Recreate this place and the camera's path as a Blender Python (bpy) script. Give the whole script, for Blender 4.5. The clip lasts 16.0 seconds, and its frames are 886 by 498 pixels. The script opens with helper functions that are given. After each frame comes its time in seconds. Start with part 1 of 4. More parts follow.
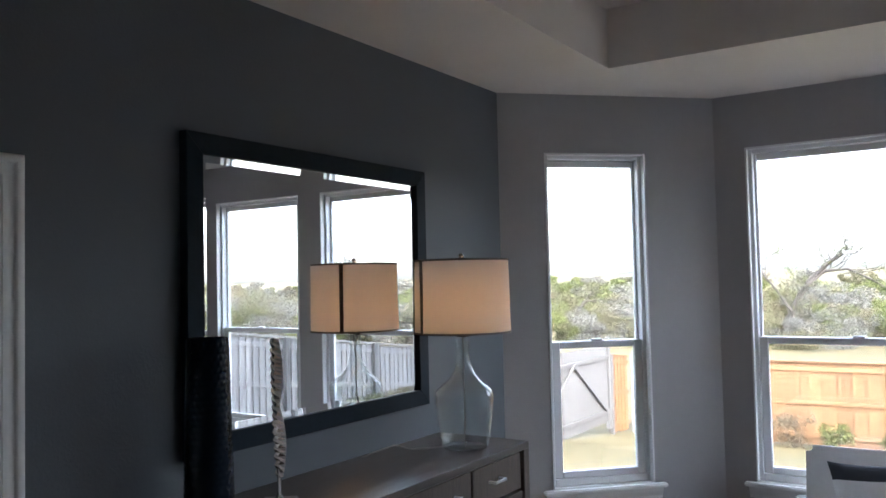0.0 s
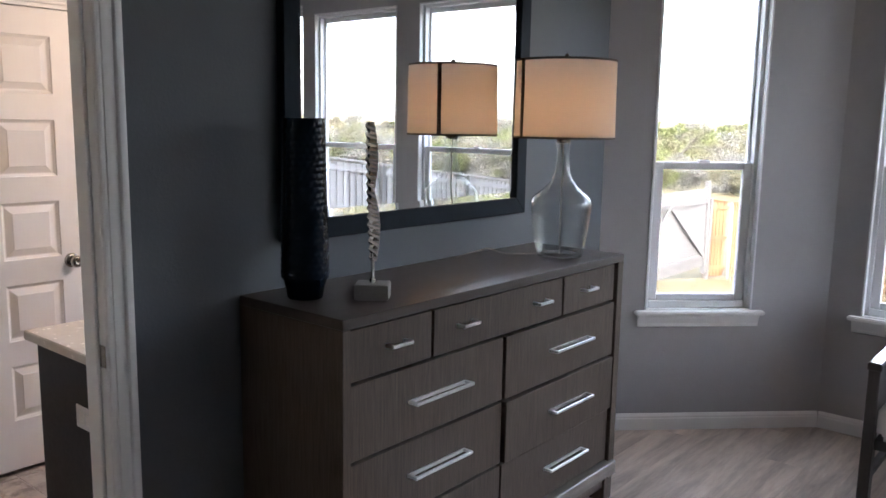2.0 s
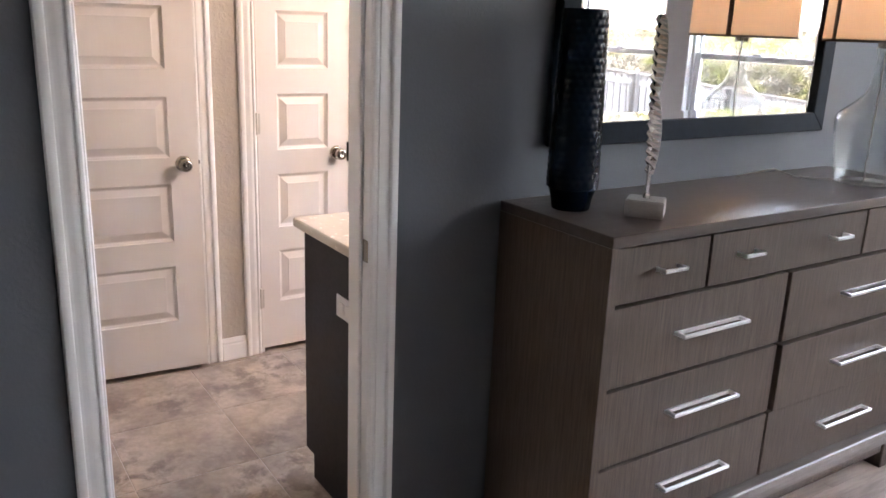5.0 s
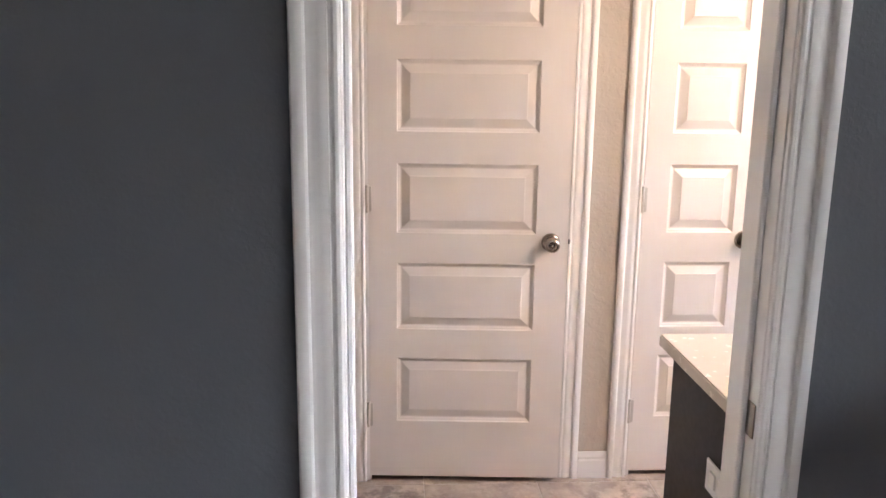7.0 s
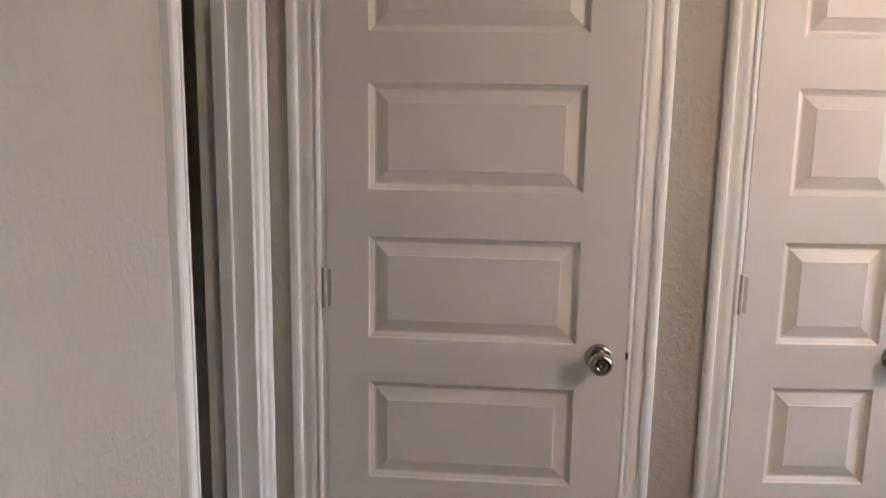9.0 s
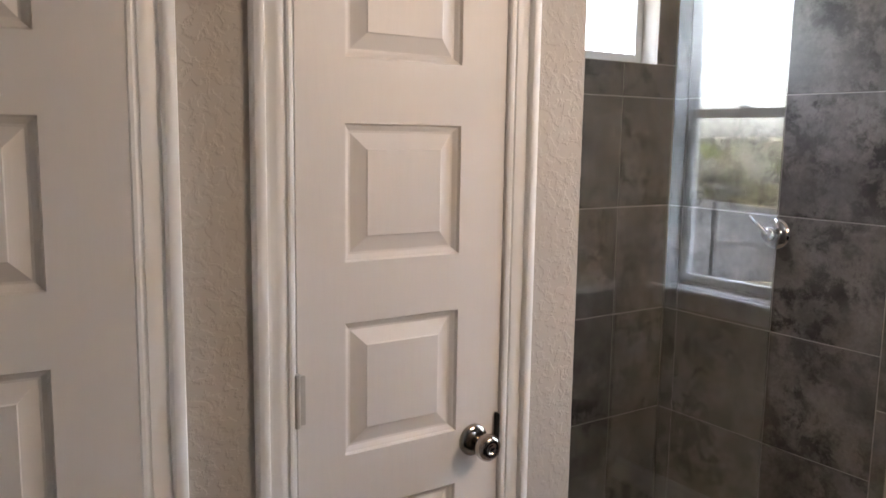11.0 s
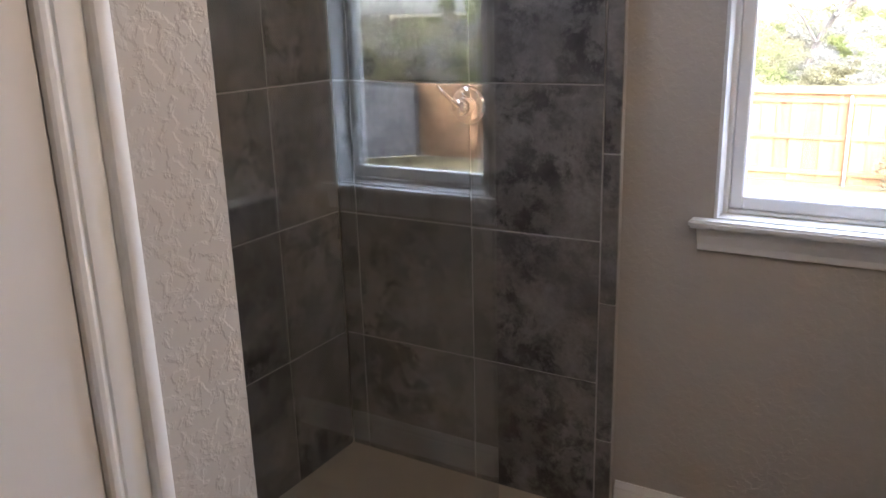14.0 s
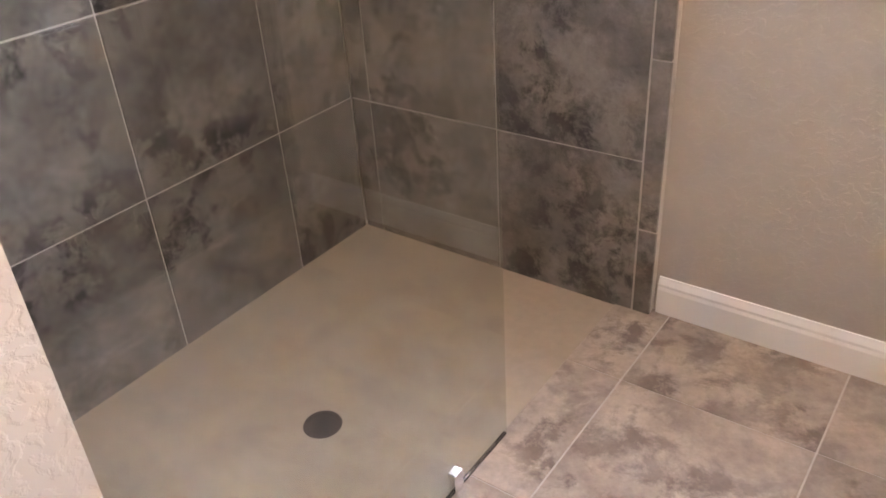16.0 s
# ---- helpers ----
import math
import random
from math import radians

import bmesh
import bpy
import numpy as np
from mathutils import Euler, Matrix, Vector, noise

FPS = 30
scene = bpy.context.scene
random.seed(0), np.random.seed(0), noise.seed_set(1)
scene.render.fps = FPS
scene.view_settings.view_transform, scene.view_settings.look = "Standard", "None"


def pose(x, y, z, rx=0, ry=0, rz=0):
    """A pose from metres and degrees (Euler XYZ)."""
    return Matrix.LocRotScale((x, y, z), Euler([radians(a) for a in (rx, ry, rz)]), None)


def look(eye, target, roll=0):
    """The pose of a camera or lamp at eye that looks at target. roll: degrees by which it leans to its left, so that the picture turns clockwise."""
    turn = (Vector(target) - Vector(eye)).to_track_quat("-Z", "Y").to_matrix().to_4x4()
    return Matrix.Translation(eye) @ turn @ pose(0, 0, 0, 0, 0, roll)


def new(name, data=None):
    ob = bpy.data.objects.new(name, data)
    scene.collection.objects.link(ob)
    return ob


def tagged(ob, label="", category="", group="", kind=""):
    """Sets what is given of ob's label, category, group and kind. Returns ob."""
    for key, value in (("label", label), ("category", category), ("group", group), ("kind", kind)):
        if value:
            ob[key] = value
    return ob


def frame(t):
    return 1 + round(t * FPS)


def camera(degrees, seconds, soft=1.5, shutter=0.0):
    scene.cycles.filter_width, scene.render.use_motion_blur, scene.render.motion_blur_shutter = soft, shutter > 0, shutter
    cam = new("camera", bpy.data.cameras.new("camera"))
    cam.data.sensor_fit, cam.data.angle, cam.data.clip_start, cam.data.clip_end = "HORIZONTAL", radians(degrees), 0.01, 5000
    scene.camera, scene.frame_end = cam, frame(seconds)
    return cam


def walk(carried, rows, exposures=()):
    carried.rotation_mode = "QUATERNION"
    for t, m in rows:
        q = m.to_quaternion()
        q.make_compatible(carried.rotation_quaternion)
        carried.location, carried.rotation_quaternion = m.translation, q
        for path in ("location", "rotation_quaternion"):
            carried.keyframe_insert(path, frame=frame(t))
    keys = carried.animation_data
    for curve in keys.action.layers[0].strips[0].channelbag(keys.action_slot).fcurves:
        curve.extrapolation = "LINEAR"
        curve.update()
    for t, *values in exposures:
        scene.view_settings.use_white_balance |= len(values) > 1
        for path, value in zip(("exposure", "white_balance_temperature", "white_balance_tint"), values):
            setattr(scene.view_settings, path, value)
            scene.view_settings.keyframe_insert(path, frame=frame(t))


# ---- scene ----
cam = camera(57.5, 16.0, soft=1.6)
PATH = [
    (0, (2.028, 0.183, 1.723), (0.935, 1.856, 1.805), -1.3),
    (0.5, (2.003, 0.219, 1.674), (0.848, 1.852, 1.651), -0.6),
    (1, (1.984, 0.229, 1.629), (0.788, 1.827, 1.503), 0.6),
    (1.5, (1.969, 0.251, 1.593), (0.732, 1.807, 1.373), 0.6),
    (2, (1.971, 0.244, 1.573), (0.704, 1.76, 1.262), 1.0),
    (2.5, (1.968, 0.254, 1.557), (0.69, 1.741, 1.16), 1.1),
    (3, (1.962, 0.254, 1.534), (0.696, 1.733, 1.076), 1.2),
    (5.5, (1.667, 0.346, 1.533), (-0.073, 1.187, 1.018), 1.5),
    (6, (1.533, 0.5, 1.503), (-0.327, 1.07, 1.039), 0.4),
    (6.5, (1.399, 0.597, 1.532), (-0.532, 0.876, 1.09), -0.2),
    (7, (1.192, 0.657, 1.499), (-0.76, 0.778, 1.079), 0.7),
    (7.5, (0.968, 0.683, 1.506), (-0.989, 0.742, 1.095), 0.8),
    (8, (0.72, 0.787, 1.499), (-1.242, 0.715, 1.118), 0.6),
    (10.5, (-0.285, 0.914, 1.543), (-2.157, 1.576, 1.3), 0.7),
    (11, (-0.36, 0.995, 1.532), (-2.001, 2.104, 1.256), 0.9),
    (11.5, (-0.35, 1.072, 1.512), (-1.844, 2.356, 1.167), -0.1),
    (12, (-0.373, 1.128, 1.496), (-1.759, 2.507, 1.073), -1.3),
    (12.5, (-0.523, 1.149, 1.486), (-1.702, 2.693, 1.009), -0.5),
    (13, (-0.71, 1.201, 1.468), (-1.761, 2.816, 0.93), -1.3),
    (13.5, (-0.848, 1.365, 1.483), (-1.877, 2.982, 0.911), -3.5),
    (14, (-0.946, 1.548, 1.45), (-1.936, 3.196, 0.899), -1.6),
    (14.5, (-1.031, 1.717, 1.43), (-2.01, 3.366, 0.864), 1.3),
    (15, (-1.02, 1.858, 1.402), (-2.063, 3.412, 0.697), 1.0),
    (15.5, (-1.007, 1.949, 1.344), (-2.083, 3.379, 0.452), -2.5),
    (16, (-1.022, 1.972, 1.257), (-2.062, 3.322, 0.212), -3.9),
]
EXPOSURES = [(0, 5.5, 6050, 12), (1.5, 5.65, 6250, 14), (3, 6.2, 6550, 18), (5.5, 6.75, 6800, 20), (7, 6.85, 6800, 19), (8, 6.1, 6650, 17), (10.5, 5.6, 6550, 13), (11.5, 5.25, 6300, 12), (13, 5.0, 6000, 12), (14, 5.15, 6100, 13), (14.5, 5.3, 6150, 13), (15.2, 6.0, 6300, 14), (15.5, 6.45, 6450, 15), (16, 6.8, 6800, 18)]
walk(cam, [(t, look(eye, target, roll)) for t, eye, target, roll in PATH], EXPOSURES)

# ---- world and lights ----
world = bpy.data.worlds.new("world")
scene.world = world
world.use_nodes = True
wn = world.node_tree.nodes
sky = wn.new("ShaderNodeTexSky")
sky.sky_type = "NISHITA"
sky.sun_disc = False
sky.sun_elevation = radians(40)
sky.sun_rotation = radians(140)
sky.dust_density = 4.0
wn["Background"].inputs["Strength"].default_value = 0.15
haze = wn.new("ShaderNodeHueSaturation")
haze.inputs["Saturation"].default_value = 0.5
world.node_tree.links.new(sky.outputs[0], haze.inputs["Color"])
world.node_tree.links.new(haze.outputs[0], wn["Background"].inputs["Color"])


def lamp(name, kind, energy, colour, m, size=0.1):
    data = bpy.data.lights.new(name, kind)
    data.energy, data.color = energy, colour
    if kind == "AREA":
        data.size = size
    elif kind == "SUN":
        data.angle = size
    else:
        data.shadow_soft_size = size
    ob = new(name, data)
    ob.matrix_world = m
    return ob


LAMP_W = 0.0004
lamp("sun", "SUN", 0.07, (1.0, 0.95, 0.87), look((19, -13, 25), (0, 10, 0)), radians(15))


# ---- materials ----
def material(name, base, rough=0.5, metal=0.0, vary=0.0, scale=6.0, bump=0.0, bump_scale=60.0, stretch=(1, 1, 1), spread=0.0, dark=None, cut=(0.35, 0.65), detail=6.0, spec=0.5, swirl=0.0, gritty=0.6):
    """A surface with two scales of colour variation, fine relief and a shade of its own for each piece."""
    m = bpy.data.materials.new(name)
    m.use_nodes = True
    nt = m.node_tree
    n, link = nt.nodes, nt.links.new
    b = n["Principled BSDF"]
    b.inputs["Roughness"].default_value, b.inputs["Metallic"].default_value = rough, metal
    b.inputs["Specular IOR Level"].default_value = spec
    where = n.new("ShaderNodeTexCoord").outputs["Object"]
    info = n.new("ShaderNodeObjectInfo")
    if spread:
        shift = n.new("ShaderNodeVectorMath")
        shift.operation = "ADD"
        wide = n.new("ShaderNodeMath")
        wide.operation = "MULTIPLY"
        wide.inputs[1].default_value = 37.0
        link(info.outputs["Random"], wide.inputs[0])
        link(where, shift.inputs[0])
        link(wide.outputs[0], shift.inputs[1])
        where = shift.outputs[0]
    turn = n.new("ShaderNodeMapping")
    turn.inputs["Scale"].default_value = stretch
    link(where, turn.inputs["Vector"])
    colour = n.new("ShaderNodeRGB")
    colour.outputs[0].default_value = (*base, 1)
    out = colour.outputs[0]
    if vary or dark:
        low = n.new("ShaderNodeTexNoise")
        low.inputs["Scale"].default_value, low.inputs["Detail"].default_value, low.inputs["Roughness"].default_value = scale, detail, gritty
        low.inputs["Distortion"].default_value = swirl
        link(turn.outputs[0], low.inputs["Vector"])
        ramp = n.new("ShaderNodeValToRGB")
        d = dark or [c * (1 - vary) for c in base]
        ramp.color_ramp.elements[0].position, ramp.color_ramp.elements[0].color = cut[0], (*d, 1)
        ramp.color_ramp.elements[1].position, ramp.color_ramp.elements[1].color = cut[1], (*base, 1)
        link(low.outputs[0], ramp.inputs[0])
        out = ramp.outputs[0]
        fine = n.new("ShaderNodeTexNoise")
        fine.inputs["Scale"].default_value, fine.inputs["Detail"].default_value = scale * 9, 3
        link(turn.outputs[0], fine.inputs["Vector"])
        mix = n.new("ShaderNodeMix")
        mix.data_type, mix.blend_type = "RGBA", "OVERLAY"
        mix.inputs["Factor"].default_value = min(0.35, vary * 0.9)
        link(out, mix.inputs["A"])
        link(fine.outputs[0], mix.inputs["B"])
        out = mix.outputs["Result"]
        gloss = n.new("ShaderNodeMapRange")
        gloss.inputs["To Min"].default_value, gloss.inputs["To Max"].default_value = max(0.03, rough - 0.08), min(1, rough + 0.08)
        link(fine.outputs[0], gloss.inputs["Value"])
        link(gloss.outputs[0], b.inputs["Roughness"])
    if spread:
        hsv = n.new("ShaderNodeHueSaturation")
        rng = n.new("ShaderNodeMapRange")
        rng.inputs["To Min"].default_value, rng.inputs["To Max"].default_value = 1 - spread, 1 + spread
        link(info.outputs["Random"], rng.inputs["Value"])
        link(rng.outputs[0], hsv.inputs["Value"])
        link(out, hsv.inputs["Color"])
        out = hsv.outputs[0]
    link(out, b.inputs["Base Color"])
    if bump:
        grain = n.new("ShaderNodeTexNoise")
        grain.inputs["Scale"].default_value, grain.inputs["Detail"].default_value = bump_scale, 4
        link(turn.outputs[0], grain.inputs["Vector"])
        bm_ = n.new("ShaderNodeBump")
        bm_.inputs["Strength"].default_value, bm_.inputs["Distance"].default_value = bump, 0.004
        link(grain.outputs[0], bm_.inputs["Height"])
        link(bm_.outputs[0], b.inputs["Normal"])
    return m


def drywall(name, base, scale, strength, dist):
    """Painted wallboard with a sprayed, knocked-down texture."""
    m = material(name, base, 0.6, 0, 0.05, 1.7)
    n, link = m.node_tree.nodes, m.node_tree.links.new
    where = n.new("ShaderNodeTexCoord").outputs["Object"]
    a = n.new("ShaderNodeTexNoise")
    a.inputs["Scale"].default_value, a.inputs["Detail"].default_value, a.inputs["Distortion"].default_value = scale, 4, 0.3
    link(where, a.inputs["Vector"])
    r = n.new("ShaderNodeValToRGB")
    r.color_ramp.elements[0].position, r.color_ramp.elements[1].position = 0.47, 0.57
    link(a.outputs[0], r.inputs[0])
    bp = n.new("ShaderNodeBump")
    bp.inputs["Strength"].default_value, bp.inputs["Distance"].default_value = strength, dist
    link(r.outputs[0], bp.inputs["Height"])
    link(bp.outputs[0], n["Principled BSDF"].inputs["Normal"])
    return m


def stone(name, light, mid, dark, rough, scale):
    """Glazed tile printed like mottled stone: cloudy patches broken by darker, sharp-edged blotches and fine pitting."""
    m = bpy.data.materials.new(name)
    m.use_nodes = True
    n, link = m.node_tree.nodes, m.node_tree.links.new
    b = n["Principled BSDF"]
    info, wide, shift = n.new("ShaderNodeObjectInfo"), n.new("ShaderNodeMath"), n.new("ShaderNodeVectorMath")
    wide.operation, wide.inputs[1].default_value = "MULTIPLY", 41.0
    shift.operation = "ADD"
    link(info.outputs["Random"], wide.inputs[0])
    link(n.new("ShaderNodeTexCoord").outputs["Object"], shift.inputs[0])
    link(wide.outputs[0], shift.inputs[1])

    def cloud(size, detail, gritty, bend, stops):
        t, r = n.new("ShaderNodeTexNoise"), n.new("ShaderNodeValToRGB")
        for key, v in (("Scale", size), ("Detail", detail), ("Roughness", gritty), ("Distortion", bend)):
            t.inputs[key].default_value = v
        link(shift.outputs[0], t.inputs["Vector"])
        r.color_ramp.elements[0].position, r.color_ramp.elements[1].position = stops
        link(t.outputs[0], r.inputs[0])
        return t, r

    def mixed(kind, factor, a, c):
        x = n.new("ShaderNodeMix")
        x.data_type, x.blend_type = "RGBA", kind
        if factor is None:
            x.inputs["Factor"].default_value = 1.0
        elif isinstance(factor, float):
            x.inputs["Factor"].default_value = factor
        else:
            link(factor, x.inputs["Factor"])
        for key, v in (("A", a), ("B", c)):
            if isinstance(v, tuple):
                x.inputs[key].default_value = (*v, 1)
            else:
                link(v, x.inputs[key])
        return x.outputs["Result"]

    patch = cloud(scale, 12, 0.62, 0.15, (0.40, 0.62))[1].outputs[0]
    blot = cloud(scale * 2.1, 14, 0.70, 0.22, (0.475, 0.575))[1].outputs[0]
    where = cloud(scale * 0.7, 5, 0.5, 0.0, (0.36, 0.60))[1].outputs[0]
    fine, speck = cloud(scale * 9, 6, 0.65, 0.0, (0.3, 0.7))
    ground_ = mixed("MIX", patch, mid, light)
    mask = mixed("MULTIPLY", None, blot, where)
    out = mixed("MIX", mask, ground_, dark)
    out = mixed("OVERLAY", 0.16, out, speck.outputs[0])
    hsv, rng = n.new("ShaderNodeHueSaturation"), n.new("ShaderNodeMapRange")
    rng.inputs["To Min"].default_value, rng.inputs["To Max"].default_value = 0.93, 1.07
    link(info.outputs["Random"], rng.inputs["Value"])
    link(rng.outputs[0], hsv.inputs["Value"])
    link(out, hsv.inputs["Color"])
    link(hsv.outputs[0], b.inputs["Base Color"])
    gloss, bump = n.new("ShaderNodeMapRange"), n.new("ShaderNodeBump")
    gloss.inputs["To Min"].default_value, gloss.inputs["To Max"].default_value = rough - 0.06, rough + 0.10
    link(fine.outputs[0], gloss.inputs["Value"])
    link(gloss.outputs[0], b.inputs["Roughness"])
    bump.inputs["Strength"].default_value, bump.inputs["Distance"].default_value = 0.08, 0.002
    link(fine.outputs[0], bump.inputs["Height"])
    link(bump.outputs[0], b.inputs["Normal"])
    return m


def clear(name, tint=(1, 1, 1), ior=1.5, rough=0.0):
    """Clear sheet glass: light passes straight, the rest is mirrored."""
    m = bpy.data.materials.new(name)
    m.use_nodes = True
    n, link = m.node_tree.nodes, m.node_tree.links.new
    n.remove(n["Principled BSDF"])
    t, g, f, x = n.new("ShaderNodeBsdfTransparent"), n.new("ShaderNodeBsdfGlossy"), n.new("ShaderNodeLayerWeight"), n.new("ShaderNodeMixShader")
    t.inputs[0].default_value = (*tint, 1)
    g.inputs["Roughness"].default_value = rough
    f.inputs["Blend"].default_value = 0.5
    r0 = ((ior - 1) / (ior + 1)) ** 2
    power, scaled = n.new("ShaderNodeMath"), n.new("ShaderNodeMath")
    power.operation, scaled.operation = "POWER", "MULTIPLY_ADD"
    power.inputs[1].default_value = 5.0
    scaled.inputs[1].default_value, scaled.inputs[2].default_value = 1 - r0, r0
    link(f.outputs["Facing"], power.inputs[0])
    link(power.outputs[0], scaled.inputs[0])
    link(scaled.outputs[0], x.inputs[0])
    link(t.outputs[0], x.inputs[1])
    link(g.outputs[0], x.inputs[2])
    link(x.outputs[0], n["Material Output"].inputs[0])
    return m


def glow(name, colour, strength):
    m = bpy.data.materials.new(name)
    m.use_nodes = True
    b = m.node_tree.nodes["Principled BSDF"]
    b.inputs["Base Color"].default_value = (*colour, 1)
    b.inputs["Emission Color"].default_value = (*colour, 1)
    b.inputs["Emission Strength"].default_value = strength
    return m


ACCENT = drywall("slate_paint", (0.110, 0.124, 0.137), 90, 0.12, 0.002)
GREY = drywall("grey_paint", (0.39, 0.385, 0.388), 90, 0.12, 0.002)
CEIL = drywall("ceiling_paint", (0.72, 0.67, 0.63), 70, 0.15, 0.003)
GREIGE = drywall("greige_paint", (0.51, 0.465, 0.415), 46, 0.26, 0.003)
OUTER = material("outer_brick_paint", (0.4, 0.35, 0.3), 0.9, 0, 0.3, 3)
WHITE = material("white_gloss_paint", (0.85, 0.845, 0.83), 0.42, 0, 0.0, 3, 0.015, 160)
DOORW = material("white_door_paint", (0.78, 0.745, 0.715), 0.42, 0, 0.015, 9, 0.06, 90, (1, 1, 0.15))
VINYL = material("white_vinyl", (0.78, 0.79, 0.80), 0.35, 0, 0.04, 8)
CLEAR = clear("clear_window_glass", (0.97, 0.98, 0.98), 1.45)
# Dark tint stands in for dimmer light outdoors; panes cast no shadow indoors.
PANE = clear("view_dimming_glass", (0.60, 0.61, 0.61), 1.45)
SHOWER_GLASS = clear("shower_glass", (0.945, 0.962, 0.955), 2.0)
BOTTLE = clear("bottle_glass", (0.955, 0.965, 0.965), 1.48, 0.02)
CHROME = material("chrome", (0.80, 0.80, 0.81), 0.09, 1.0)
SATIN = material("satin_chrome", (0.93, 0.93, 0.94), 0.30, 1.0)
HINGE = material("brushed_hinge", (0.62, 0.59, 0.55), 0.5, 0.7, 0.08, 30)
NICKEL = material("satin_nickel", (0.42, 0.39, 0.36), 0.18, 1.0, 0.1, 40)
BLACKM = material("dark_metal", (0.02, 0.02, 0.02), 0.5, 0.6)
MIRROR = material("silvered_mirror", (0.90, 0.91, 0.91), 0.0, 1.0)
FRAMEW = material("black_blue_frame", (0.009, 0.017, 0.027), 0.6, 0, 0.2, 30, 0.1, 120, spec=0.12)
PLANK = material("washed_oak_plank", (0.71, 0.585, 0.485), 0.34, 0, 0.30, 2.2, 0.12, 30, (5, 0.6, 5), 0.09, (0.33, 0.26, 0.21), (0.26, 0.64), swirl=0.6)
FTILE = stone("stone_floor_tile", (0.49, 0.42, 0.36), (0.33, 0.275, 0.235), (0.205, 0.168, 0.143), 0.35, 4.2)
WTILE = stone("stone_wall_tile", (0.275, 0.254, 0.236), (0.160, 0.147, 0.137), (0.056, 0.051, 0.048), 0.30, 5.0)
GROUT = material("pale_grout", (0.60, 0.56, 0.52), 0.85, 0, 0.15, 30)
PAN = material("cast_shower_pan", (0.50, 0.43, 0.345), 0.4, 0, 0.12, 4, 0.06, 200)
DRESS = material("grey_brown_oak", (0.122, 0.091, 0.070), 0.48, 0, 0.30, 6, 0.18, 40, (32, 32, 1.3), 0.07, (0.066, 0.048, 0.037), (0.32, 0.68), spec=0.3)
DRESSTOP = material("grey_brown_oak_top", (0.074, 0.057, 0.047), 0.34, 0, 0.35, 5, 0.12, 45, (9, 0.7, 9), 0.0, (0.048, 0.037, 0.031), (0.3, 0.7), spec=0.5)
# Dresser wood for the base rail, lightened to carry glare on its top.
RAILW = material("glare_lightened_rail", (0.24, 0.21, 0.185), 0.24, 0, 0.2, 5, 0.06, 45, (9, 0.7, 9), spec=0.6)
DARKGAP = material("drawer_gap", (0.012, 0.011, 0.010), 0.8)
VANC = material("charcoal_cabinet", (0.017, 0.017, 0.021), 0.42, 0, 0.15, 8, spec=0.2)
QUARTZ = material("pale_quartz", (0.72, 0.66, 0.58), 0.25, 0, 0.04, 5)
VASE = material("black_glass_glaze", (0.003, 0.007, 0.014), 0.14, 0, 0, 6, spec=0.12)
MARBLE = material("white_marble", (0.40, 0.385, 0.365), 0.3, 0, 0.2, 18, 0, 60, (1, 1, 3), 0, (0.45, 0.44, 0.43), (0.2, 0.5))
STEEL = material("polished_steel", (0.80, 0.77, 0.74), 0.17, 1.0)
LINEN = material("white_linen", (0.74, 0.73, 0.72), 0.9, 0, 0.06, 30, 0.3, 400)
WALNUT = material("dark_grey_wood", (0.055, 0.048, 0.044), 0.4, 0, 0.3, 8, 0.1, 60, (6, 6, 0.8))
BLACKC = material("black_cloth", (0.012, 0.013, 0.018), 0.85, 0, 0.2, 40, 0.3, 300)
SHAG = material("cream_shag_wool", (0.90, 0.87, 0.82), 1.0, 0, 0.15, 40)
_sn, _sl = SHAG.node_tree.nodes, SHAG.node_tree.links.new
_st, _sx = _sn.new("ShaderNodeBsdfTranslucent"), _sn.new("ShaderNodeMixShader")
_st.inputs[0].default_value = (0.93, 0.90, 0.85, 1)
_sx.inputs[0].default_value = 0.5
_sl(_sn["Principled BSDF"].outputs[0], _sx.inputs[1])
_sl(_st.outputs[0], _sx.inputs[2])
_sl(_sx.outputs[0], _sn["Material Output"].inputs[0])
SHAGD = material("navy_shag_wool", (0.02, 0.024, 0.045), 1.0, 0, 0.2, 40)
CORDM = material("clear_cord", (0.30, 0.28, 0.25), 0.3)
GRASS = material("dry_lawn", (0.085, 0.063, 0.020), 0.95, 0, 0.4, 1.1, 0.5, 40, (1, 1, 1), 0, (0.042, 0.038, 0.011), (0.36, 0.62), gritty=0.72)
CEDAR = material("new_cedar", (0.180, 0.096, 0.040), 0.8, 0, 0.3, 3, 0.2, 60, (7, 7, 0.4), 0.30, (0.085, 0.042, 0.019), (0.28, 0.66))
OLDWOOD = material("weathered_board", (0.095, 0.091, 0.089), 0.9, 0, 0.4, 3, 0.2, 60, (6, 6, 0.4), 0.18, (0.045, 0.043, 0.042), (0.25, 0.65))
# Lighter copy of the weathered board: sunlight on the east fence put into colour.
OLDWOOD_LIT = material("lit_weathered_board", (0.27, 0.255, 0.245), 0.9, 0, 0.4, 3, 0.2, 60, (6, 6, 0.4), 0.18, (0.15, 0.14, 0.135), (0.25, 0.65))
GALV = material("galvanised_post", (0.30, 0.31, 0.315), 0.45, 0.7, 0.1, 20)
BARK = material("grey_bark", (0.055, 0.047, 0.042), 0.95, 0, 0.3, 8)


# ---- building helpers ----
def mesh_of(name, bm):
    me = bpy.data.meshes.new(name)
    bmesh.ops.recalc_face_normals(bm, faces=bm.faces)
    bm.to_mesh(me)
    bm.free()
    return me


def thing(name, m=None, label="", category="", group="", kind=""):
    ob = new(name)
    ob.empty_display_size = 0.05
    if m is not None:
        ob.matrix_basis = m
    return tagged(ob, label, category, group, kind)


